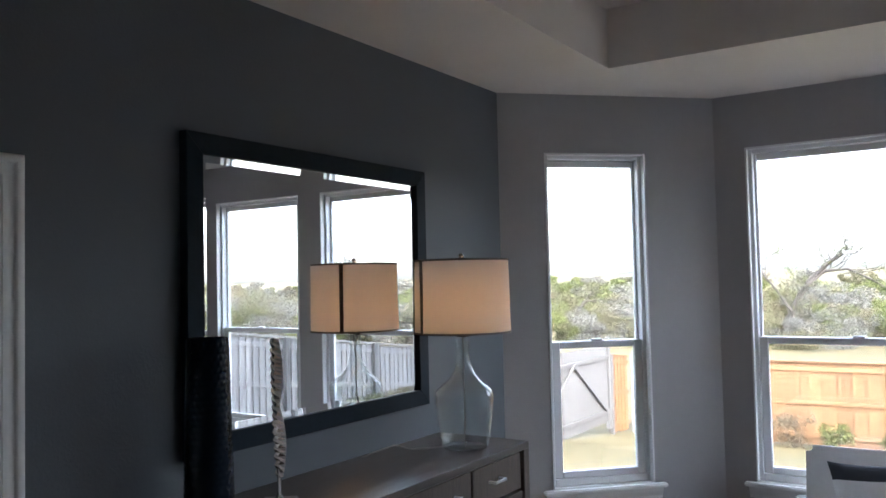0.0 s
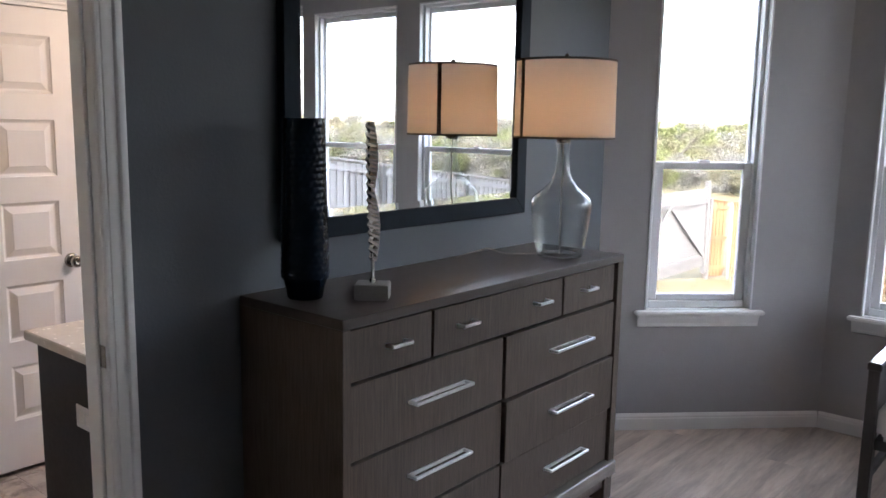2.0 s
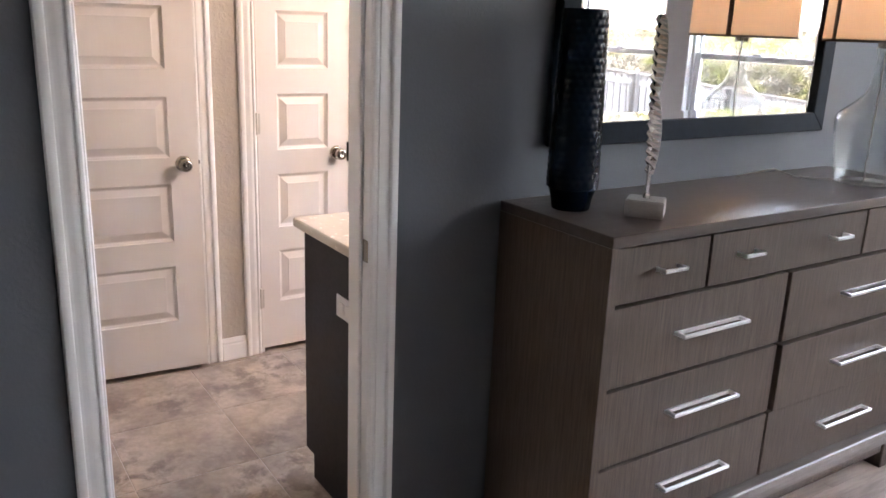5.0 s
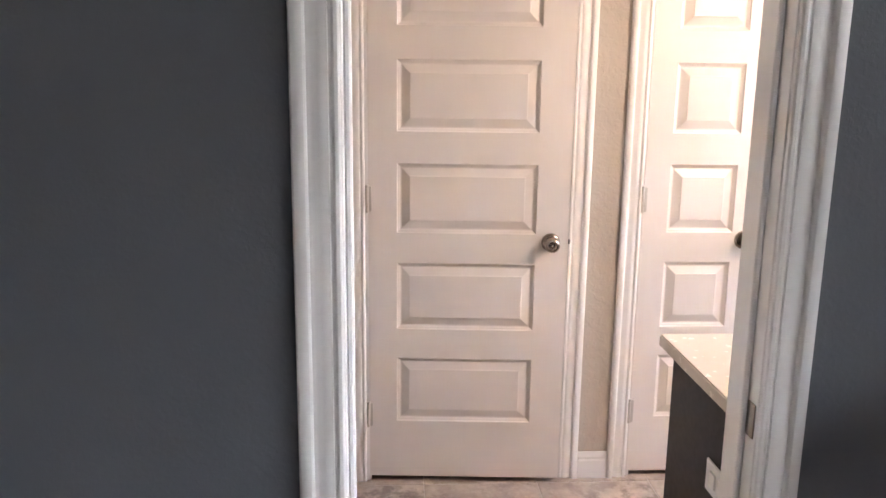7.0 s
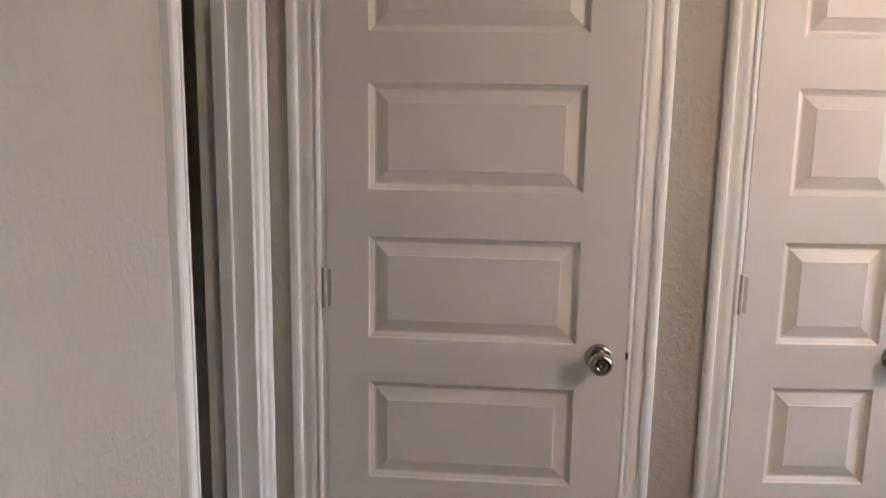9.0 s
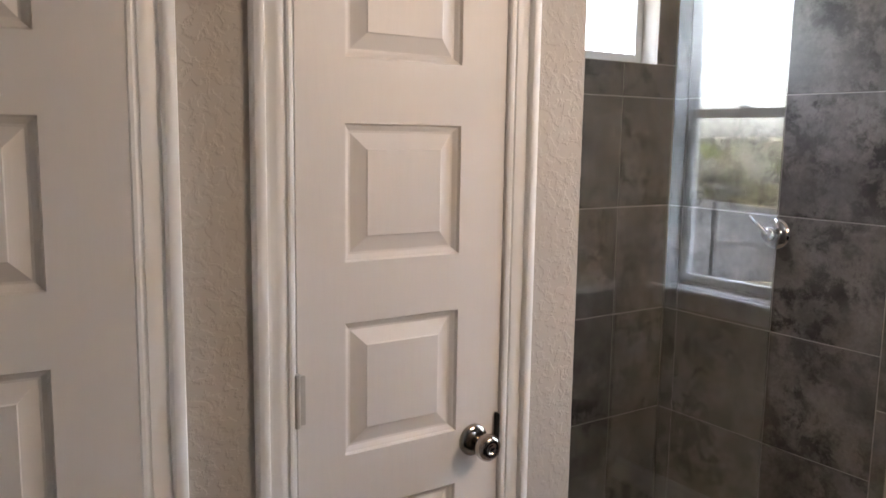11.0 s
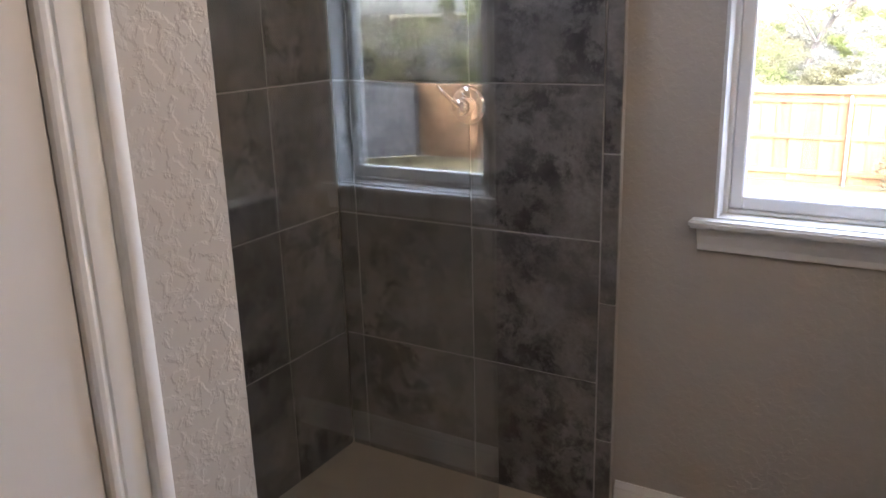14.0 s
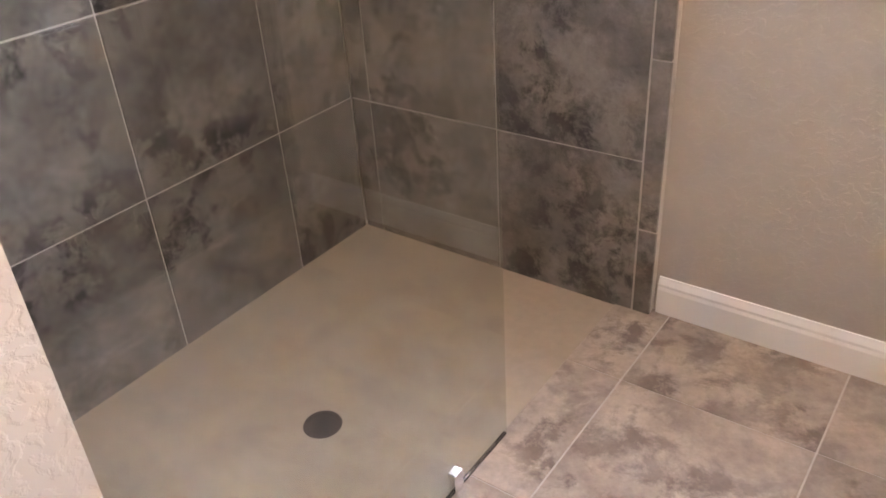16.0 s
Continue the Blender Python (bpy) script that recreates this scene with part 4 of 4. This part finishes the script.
def ground():
    xs = [-600, -250, -100, -50, -25, -12, -5, 0, 5, 10, 16, 25, 50, 100, 250, 600]
    ys = [-80, -20, 0, 4.6, 5.2, 8, 11, 14, 16.5, 19, 24, 32, 45, 60, 90, 120, 170, 240, 400, 900]
    bm = bmesh.new()
    g = [[bm.verts.new((x, y, ground_z(x, y))) for x in xs] for y in ys]
    for a, b in zip(g, g[1:]):
        for k in range(len(xs) - 1):
            bm.faces.new((a[k], a[k + 1], b[k + 1], b[k]))
    whole("ground", bm, GRASS, "dry yellow-green lawn sloping down to the fence", "ground", kind="structure", smooth=True)


ground()


def fence(p0, p1, mat, posts, label, rails_inside=True, gate=None, seed=1, bw=0.16):
    """A board fence on sloping ground: the yard side is to the right of the way from p0 to p1."""
    o = thing("fence", None, label, "fence")
    r = random.Random(seed)
    d = Vector((p1[0] - p0[0], p1[1] - p0[1], 0))
    length = d.length
    d.normalize()
    side = Vector((d.y, -d.x, 0))
    turn = math.atan2(d.y, d.x)
    bm = box(0.006, bw - 0.006, -0.010, 0.010, 0.04, 1.80, 0.003)
    box(-0.04, 0.04, -0.034, -0.020, 0.04, 1.78, bm=bm)
    mesh = mesh_of("board", bm)
    mesh.materials.append(mat)
    n = int(length / bw)
    for k in range(n):
        p = Vector((*p0, 0)) + d * (k * bw)
        b = shared("board", mesh, o, Matrix.Translation((p.x + side.x * -0.03 + r.uniform(-0.004, 0.004), p.y + side.y * -0.03, ground_z(p.x, p.y) + r.uniform(-0.012, 0.012))) @ Matrix.Rotation(turn + r.uniform(-0.02, 0.02), 4, "Z"))
    step = 2.4
    m = max(1, int(length / step))
    for k in range(m):
        a = Vector((*p0, 0)) + d * (length * k / m)
        b = Vector((*p0, 0)) + d * (length * (k + 1) / m)
        if rails_inside:
            for h in (0.25, 0.95, 1.66):
                bm = bmesh.new()
                q = [bm.verts.new(Vector((e.x, e.y, ground_z(e.x, e.y) + h + dz)) + side * s) for e in (a, b) for dz, s in ((-0.045, -0.018), (0.045, -0.018), (0.045, 0.022), (-0.045, 0.022))]
                for i in range(4):
                    bm.faces.new((q[i], q[(i + 1) % 4], q[4 + (i + 1) % 4], q[4 + i]))
                bm.faces.new(q[:4])
                bm.faces.new(q[4:])
                part("rail", bm, mat, o)
        bm = turned([(0.03, -0.1), (0.03, 1.74), (0.02, 1.77), (0.001, 1.78)], 12) if posts == GALV else box(-0.045, 0.045, -0.045, 0.045, -0.1, 1.82, 0.004)
        part("post", bm, posts, o, m=Matrix.Translation((a.x + side.x * 0.055, a.y + side.y * 0.055, ground_z(a.x, a.y))) @ Matrix.Rotation(turn, 4, "Z"))
        bm = bmesh.new()
        q = [bm.verts.new(Vector((e.x, e.y, ground_z(e.x, e.y) + 1.80 + dz)) + side * s) for e in (a, b) for dz, s in ((0.0, -0.07), (0.035, -0.07), (0.035, 0.05), (0.0, 0.05))]
        for i in range(4):
            bm.faces.new((q[i], q[(i + 1) % 4], q[4 + (i + 1) % 4], q[4 + i]))
        bm.faces.new(q[:4])
        bm.faces.new(q[4:])
        part("cap_rail", bm, mat, o)
    return o


fence((-4.9, 19.0), (8.65, 19.0), CEDAR, GALV, "new orange cedar board fence with galvanised posts", seed=2, bw=0.282)
fence((8.70, 19.0), (8.70, 3.2), OLDWOOD_LIT, OLDWOOD, "weathered grey board fence beside the lawn, coloured lighter as if sunlit", seed=3)
fence((-5.0, 17.75), (-5.0, 18.95), CEDAR, OLDWOOD, "new orange cedar fence panel beside the gate", seed=4, bw=0.2)
fence((-5.0, 5.0), (-5.0, 13.8), OLDWOOD, OLDWOOD, "weathered grey board fence along the lawn", seed=6)


def gate():
    o = thing("gate", pose(-5.0, 13.9, ground_z(-5, 15.6)), "weathered grey board gate with crossed braces", "gate")
    for k in range(26):
        part("board", box(0.0, 0.02, k * 0.142, k * 0.142 + 0.136, 0.06, 1.80, 0.003), OLDWOOD, o) if k < 1 else shared("board", o.children[0].data, o, pose(0, k * 0.142, 0.012 * math.sin(k * 2.3)))
    for z in (0.30, 1.52):
        part("rail", box(0.02, 0.06, 0.0, 3.68, z - 0.045, z + 0.045, 0.003), OLDWOOD, o)
    for a, b in (((0.1, 0.34), (1.8, 1.5)), ((1.8, 1.5), (3.55, 0.34))):
        bm = bmesh.new()
        l = math.hypot(b[0] - a[0], b[1] - a[1])
        box(0.0605, 0.09, 0, l, -0.045, 0.045, 0.003, bm=bm)
        part("brace", bm, OLDWOOD, o, m=Matrix.Translation((0, a[0], a[1])) @ Matrix.Rotation(math.atan2(b[1] - a[1], b[0] - a[0]), 4, "X"))
    part("post", box(-0.03, 0.07, -0.11, -0.01, -0.1, 1.95, 0.004), OLDWOOD, o)
    part("post", box(-0.03, 0.07, 3.69, 3.79, -0.1, 1.95, 0.004), OLDWOOD, o)


gate()


def leaf_material(name, base, shift=0.14):
    """Foliage that lets some light through, each leaf with a shade of its own."""
    m = bpy.data.materials.new(name)
    m.use_nodes = True
    n, link = m.node_tree.nodes, m.node_tree.links.new
    b = n["Principled BSDF"]
    b.inputs["Roughness"].default_value, b.inputs["Specular IOR Level"].default_value = 0.9, 0.0
    tx = n.new("ShaderNodeTexNoise")
    tx.inputs["Scale"].default_value, tx.inputs["Detail"].default_value = 0.35, 3
    link(n.new("ShaderNodeTexCoord").outputs["Object"], tx.inputs["Vector"])
    ramp = n.new("ShaderNodeValToRGB")
    ramp.color_ramp.elements[0].position, ramp.color_ramp.elements[0].color = 0.35, (base[0] * 0.85, base[1] * 0.88, base[2] * 0.95, 1)
    ramp.color_ramp.elements[1].position, ramp.color_ramp.elements[1].color = 0.65, (*base, 1)
    link(tx.outputs[0], ramp.inputs[0])
    hs, mp = n.new("ShaderNodeHueSaturation"), n.new("ShaderNodeMapRange")
    mp.inputs["To Min"].default_value, mp.inputs["To Max"].default_value = 1 - shift, 1 + shift
    link(n.new("ShaderNodeNewGeometry").outputs["Random Per Island"], mp.inputs["Value"])
    link(mp.outputs[0], hs.inputs["Value"])
    link(ramp.outputs[0], hs.inputs["Color"])
    link(hs.outputs[0], b.inputs["Base Color"])
    tr, mx = n.new("ShaderNodeBsdfTranslucent"), n.new("ShaderNodeMixShader")
    link(hs.outputs[0], tr.inputs[0])
    mx.inputs[0].default_value = 0.5
    link(b.outputs[0], mx.inputs[1])
    link(tr.outputs[0], mx.inputs[2])
    link(mx.outputs[0], n["Material Output"].inputs[0])
    return m


# Distance haze is mixed into these leaf colours as paler, greyer tones.
LEAVES = [leaf_material("leaf_green", (0.118, 0.130, 0.048)), leaf_material("leaf_olive", (0.148, 0.136, 0.080)), leaf_material("leaf_rust", (0.165, 0.140, 0.095)), leaf_material("leaf_haze_grey", (0.160, 0.152, 0.132))]


def leaves(vs, fs, c, rad, count, size, r):
    for _ in range(count):
        while True:
            p = Vector((r.uniform(-1, 1), r.uniform(-1, 1), r.uniform(-1, 1)))
            if p.length < 1:
                break
        q = Vector(c) + Vector((p.x * rad[0], p.y * rad[1], p.z * rad[2]))
        u = Vector((r.uniform(-1, 1), r.uniform(-1, 1), r.uniform(-1, 1))).normalized()
        v = u.cross(Vector((r.uniform(-1, 1), r.uniform(-1, 1), r.uniform(-1, 1)))).normalized()
        s = size * r.uniform(0.6, 1.3)
        k = len(vs)
        vs += [tuple(q - u * s), tuple(q + v * s * 0.45), tuple(q + u * s), tuple(q - v * s * 0.45)]
        fs.append((k, k + 1, k + 2, k + 3))


def from_lists(name, vs, fs, mat, parent=None):
    me = bpy.data.meshes.new(name)
    me.from_pydata(vs, [], fs)
    me.materials.append(mat)
    ob = new(name, me)
    ob.parent = parent
    return ob


def woods():
    """Scrubby woods beyond the fence, in clumps."""
    r = random.Random(12)
    for layer, (y0, y1, x0, x1, n, top, size) in enumerate(((39, 52, -48, 58, 330, 0.1, 0.085), (37, 50, 6, 62, 230, 1.1, 0.13), (54, 86, -85, 105, 400, 1.0, 0.17), (92, 160, -150, 170, 260, 2.1, 0.34))):
        lists = [([], []) for _ in LEAVES]
        for _ in range(n):
            x, y = r.uniform(x0, x1), r.uniform(y0, y1)
            g = ground_z(x, y)
            h = max(0.9, (top + r.uniform(-1.4, 0.45)) - g)
            w = h * r.uniform(0.5, 0.8)
            vs, fs = lists[r.choices(range(4), (3, 4, 2, 5))[0]]
            for c_ in range(6):
                up = (c_ + r.uniform(0.0, 1.0)) / 6.6
                c = (x + r.uniform(-w, w) * 0.8, y + r.uniform(-w, w) * 0.8, g + h * up)
                leaves(vs, fs, c, (w * 0.5, w * 0.5, h * 0.17), (230, 130, 120, 100)[layer], size * 0.8, r)
        for (vs, fs), mat in zip(lists, LEAVES):
            tagged(from_lists("woods", vs, fs, mat), "scrubby olive and rusty woods beyond the fence", "woods", kind="stuff")
    # far hill line
    bm = bmesh.new()
    n = 90
    lo = [bm.verts.new((-700 + 1400 * k / n, 420, -14)) for k in range(n + 1)]
    hi = [bm.verts.new((-700 + 1400 * k / n, 520, 4.0 + 5.0 * noise.noise((k * 0.13, 3.1, 0)) + 1.2 * noise.noise((k * 0.9, 0, 0)))) for k in range(n + 1)]
    for k in range(n):
        bm.faces.new((lo[k], lo[k + 1], hi[k + 1], hi[k]))
    whole("backdrop", bm, leaf_material("far_hill", (0.075, 0.085, 0.085)), "distant hazy wooded hill", "hill", kind="structure")


woods()


def tree(x, y, height, lean, crown, mat, seed, label):
    r = random.Random(seed)
    z = ground_z(x, y)
    o = thing("tree", pose(x, y, z - 0.1), label, "tree", "trees beyond the fence")
    bm = bmesh.new()
    tips = []

    def limb(p, d, l, rad, depth):
        pts = [p]
        q, dd = p.copy(), d.copy()
        for _ in range(5):
            dd = (dd + Vector((r.uniform(-1, 1), r.uniform(-1, 1), r.uniform(-0.5, 0.7))) * 0.28).normalized()
            q = q + dd * (l / 5)
            pts.append(q.copy())
        tube(pts, rad, 6, bm, 0.55)
        if depth == 0:
            tips.append(q)
            return
        for k in range(3 if depth > 1 else 2):
            s = pts[r.choice((3, 4, 5))]
            nd = (dd + Vector((r.uniform(-1, 1), r.uniform(-1, 1), r.uniform(-0.35, 0.6))) * 0.95).normalized()
            limb(s, nd, l * r.uniform(0.55, 0.78), rad * 0.55, depth - 1)

    limb(Vector((0, 0, 0)), Vector((lean, 0, 1)).normalized(), height * 0.42, height * 0.028, 3)
    part("trunk", bm, BARK, o)
    if crown:
        vs, fs = [], []
        for t in tips:
            leaves(vs, fs, t, (height * 0.06,) * 3, int(crown * r.uniform(0.3, 1.6)), 0.10, r)
        from_lists("crown", vs, fs, mat, o)



def gnarled_oak(x, y, size, mirrored, leafy, seed, label):
    """A low spreading oak: three long crooked limbs, many bare twigs, leaves left in a few tufts."""
    r = random.Random(seed)
    o = thing("tree", pose(x, y, ground_z(x, y) - 0.1), label, "tree", "trees beyond the fence")
    bm = bmesh.new()
    tips = []
    fl_ = -1 if mirrored else 1

    def twig(p, d, l, rad, depth):
        pts = [p]
        for _ in range(5):
            d = (d + Vector((r.uniform(-1, 1), r.uniform(-1, 1), r.uniform(-0.7, 0.8))) * 0.42).normalized()
            pts.append(pts[-1] + d * (l / 5))
        tube(pts, rad, 5, bm, 0.4)
        tips.append(pts[-1])
        if depth:
            for q in pts[2:]:
                if r.random() < 0.75:
                    twig(q, (d + Vector((r.uniform(-1, 1), r.uniform(-1, 1), r.uniform(-0.4, 0.9)))).normalized(), l * 0.6, rad * 0.6, depth - 1)

    limbs = (((0, 0), (0.15, 1.0), (0.6, 2.1), (1.4, 3.2), (2.2, 4.1), (2.9, 4.6)), ((1.1, 2.9), (2.1, 3.7), (3.2, 3.8), (4.1, 3.3), (4.9, 2.7)), ((0.4, 1.7), (-0.2, 2.8), (-0.8, 3.7)))
    for k, path in enumerate(limbs):
        pts = [Vector((fl_ * a + r.uniform(-0.08, 0.08), r.uniform(-0.3, 0.3), b)) * size for a, b in path]
        tube(pts, (0.19, 0.10, 0.09)[k] * size, 8, bm, 0.4)
        for q, nx in zip(pts[1:], pts[2:] + [pts[-1] * 2 - pts[-2]]):
            for _ in range(3):
                twig(q.lerp(nx, r.random()), ((nx - q).normalized() + Vector((r.uniform(-1, 1), r.uniform(-1, 1), r.uniform(-0.3, 1.0)))).normalized(), r.uniform(0.7, 1.5) * size, 0.035 * size, 2)
    part("trunk", bm, BARK, o)
    vs, fs = [], []
    for t in tips:
        if r.random() < leafy * (1.6 if t.x * fl_ < 1.2 * size else 0.5):
            leaves(vs, fs, t, (0.28 * size,) * 3, 14, 0.055, r)
    from_lists("crown", vs, fs, LEAVES[0], o)


gnarled_oak(-6.3, 45, 1.0, False, 0.5, 5, "spreading half-bare oak beyond the fence")
gnarled_oak(-18.0, 44, 0.62, False, 0.08, 9, "gnarled bare tree beyond the fence")
tree(1.5, 48, 5.0, -0.1, 22, LEAVES[0], 15, "thin leafy tree beyond the fence")
tree(20, 43, 6.0, -0.2, 40, LEAVES[0], 21, "leafy oak beyond the fence")
tree(34, 42, 6.5, 0.1, 40, LEAVES[3], 23, "leafy oak beyond the fence")
for k, (x, y, s, mat) in enumerate(((-1.2, 18.3, 0.46, LEAVES[2]), (-0.4, 18.2, 0.36, LEAVES[0]), (0.7, 18.2, 0.36, LEAVES[0]), (3.4, 18.3, 0.36, LEAVES[0]))):
    r = random.Random(40 + k)
    vs, fs = [], []
    for _ in range(9):
        leaves(vs, fs, (r.uniform(-s, s) * 0.7, r.uniform(-s, s) * 0.5, s * r.uniform(0.3, 1.5)), (s * 0.4,) * 3, 60, 0.045, r)
    b = thing("bush", pose(x, y, ground_z(x, y)), "small garden shrub in front of the cedar fence", "bush", "shrubs along the fence")
    from_lists("foliage", vs, fs, mat, b)
    sb = bmesh.new()
    for q in range(5):
        tube([(0, 0, -0.05), (r.uniform(-s, s) * 0.4, r.uniform(-s, s) * 0.4, s * 0.7), (r.uniform(-s, s) * 0.7, r.uniform(-s, s) * 0.7, s * 1.5)], 0.012, 5, sb, 0.4)
    part("stems", sb, BARK, b)

# ---- floors laid piece by piece ----
fl = whole("floor", box(-0.001, 4.6, -2.75, 4.9, -0.20, -0.012), WALNUT, "pale washed oak plank floor", "floor", kind="structure")
rnd = random.Random(4)
pw, pl = 0.182, 1.22
plank_mesh = mesh_of("plank", box(0.0003, pw - 0.0003, 0.0003, pl - 0.0003, -0.012, 0.0, 0.0004))
plank_mesh.materials.append(PLANK)
for i in range(-1, 25):
    x = 0.075 + i * pw
    y = -2.75 - rnd.random() * pl
    while y < 4.9:
        if -0.15 < x < 4.4:
            shared("plank", plank_mesh, fl, pose(x, y, 0))
        y += pl

bf = whole("floor", box(GX - 0.0055, -0.002, -1.5, 3.75, -0.20, -0.0018), GROUT, "mottled brown-grey stone tile bathroom floor", "floor", kind="structure")
whole("floor", box(-2.75, GX - 0.006, -1.5, 3.75, -0.20, -0.031), GROUT, "plain screed under the shower and closets", "floor", kind="structure")
T, TX, TY = 0.430, -1.58, 3.335
tile_mesh = mesh_of("tile", box(0.002, T - 0.002, 0.002, T - 0.002, -0.009, 0.0, 0.0015))
tile_mesh.materials.append(FTILE)


def cut_tile(parent, x0, x1, y0, y1):
    me = mesh_of("tile", box(0.002, x1 - x0 - 0.002, 0.002, y1 - y0 - 0.002, -0.009, 0.0, 0.0015))
    me.materials.append(FTILE)
    shared("tile", me, parent, pose(x0, y0, 0))


for i in range(-1, 4):
    for j in range(-9, 1):
        x0, y0 = TX + i * T, TY + j * 0.428
        x1, y1 = x0 + T, y0 + T
        if i == -1 and y0 > 2.05:
            continue
        if y1 > BYN:
            y1 = BYN
        cut_tile(bf, x0, min(x1, -0.004), y0, y1)
for j in range(-3, 1):
    y0 = TY + j * 0.428
    cut_tile(bf, GX - 0.008, TX, max(y0, PY), min(y0 + T, BYN))

# ---- shower tiles ----
RH = 0.425


def wall_tiles(parent, ss, zs, y=-0.010, holes=(), mat=WTILE, name="tile"):
    for s0, s1 in zip(ss, ss[1:]):
        for z0, z1 in zip(zs, zs[1:]):
            hit = [h for h in holes if s0 < h[1] and s1 > h[0] and z0 < h[3] and z1 > h[2]]
            pieces = [(s0, s1, z0, z1)]
            for h in hit:
                nxt = []
                for a, b, c, d in pieces:
                    a2, b2, c2, d2 = max(a, h[0]), min(b, h[1]), max(c, h[2]), min(d, h[3])
                    if c < c2:
                        nxt.append((a, b, c, c2))
                    if d2 < d:
                        nxt.append((a, b, d2, d))
                    if a < a2:
                        nxt.append((a, a2, c2, d2))
                    if b2 < b:
                        nxt.append((b2, b, c2, d2))
                pieces = nxt
            for a, b, c, d in pieces:
                if b - a < 0.01 or d - c < 0.01:
                    continue
                w, hh = b - a, d - c
                me = mesh_of(name, box(-w / 2 + 0.0022, w / 2 - 0.0022, 0, 0.010, -hh / 2 + 0.0022, hh / 2 - 0.0022, 0.0012))
                me.materials.append(mat)
                shared(name, me, parent, pose((a + b) / 2, y, (c + d) / 2))


ZS = [-0.01, 0.42, 0.845, 1.27, 1.695, 2.12, 2.545, 2.695]
tn = thing("wall_tiling_north", along((SXL, BYN), (-TW, BYN)), "grey-brown mottled stone wall tiles in the shower", "tiled wall", kind="structure")
part("grout", box(0.011, -1.628 - SXL, -0.030, -0.001, -0.01, 2.695), GROUT, tn)
wall_tiles(tn, [0.012, 0.080, 0.507, -1.675 - SXL], ZS, -0.034)
wall_tiles(tn, [-1.674 - SXL, -1.625 - SXL], [-0.01, 0.24, 0.666, 1.09, 1.515, 1.94, 2.365, 2.695], -0.034)
tw = thing("wall_tiling_west", along((SXL, PY), (SXL, BYN)), "grey-brown mottled stone wall tiles in the shower", "tiled wall", kind="structure")
WH = [(0.60 - PY + 2.08, 1.41 - PY + 2.08, 1.825, 2.30)]
gb = bmesh.new()
for q in ((0.011, WH[0][0], -0.01, 2.695), (WH[0][1], 1.405, -0.01, 2.695), (WH[0][0], WH[0][1], -0.01, 1.825), (WH[0][0], WH[0][1], 2.30, 2.695)):
    box(q[0], q[1], -0.007, -0.001, q[2], q[3], bm=gb)
part("grout", gb, GROUT, tw)
wall_tiles(tw, [0.012, 0.264, 0.690, 1.116, 1.405], ZS, holes=WH)
ts = thing("wall_tiling_south", along((BX - 0.115, PY), (SXL, PY)), "grey-brown mottled stone wall tiles in the shower", "tiled wall", kind="structure")
part("grout", box(0.0, BX - 0.115 - SXL, -0.007, -0.001, -0.01, 2.695), GROUT, ts)
wall_tiles(ts, [0.0, 0.41, 0.828], ZS)
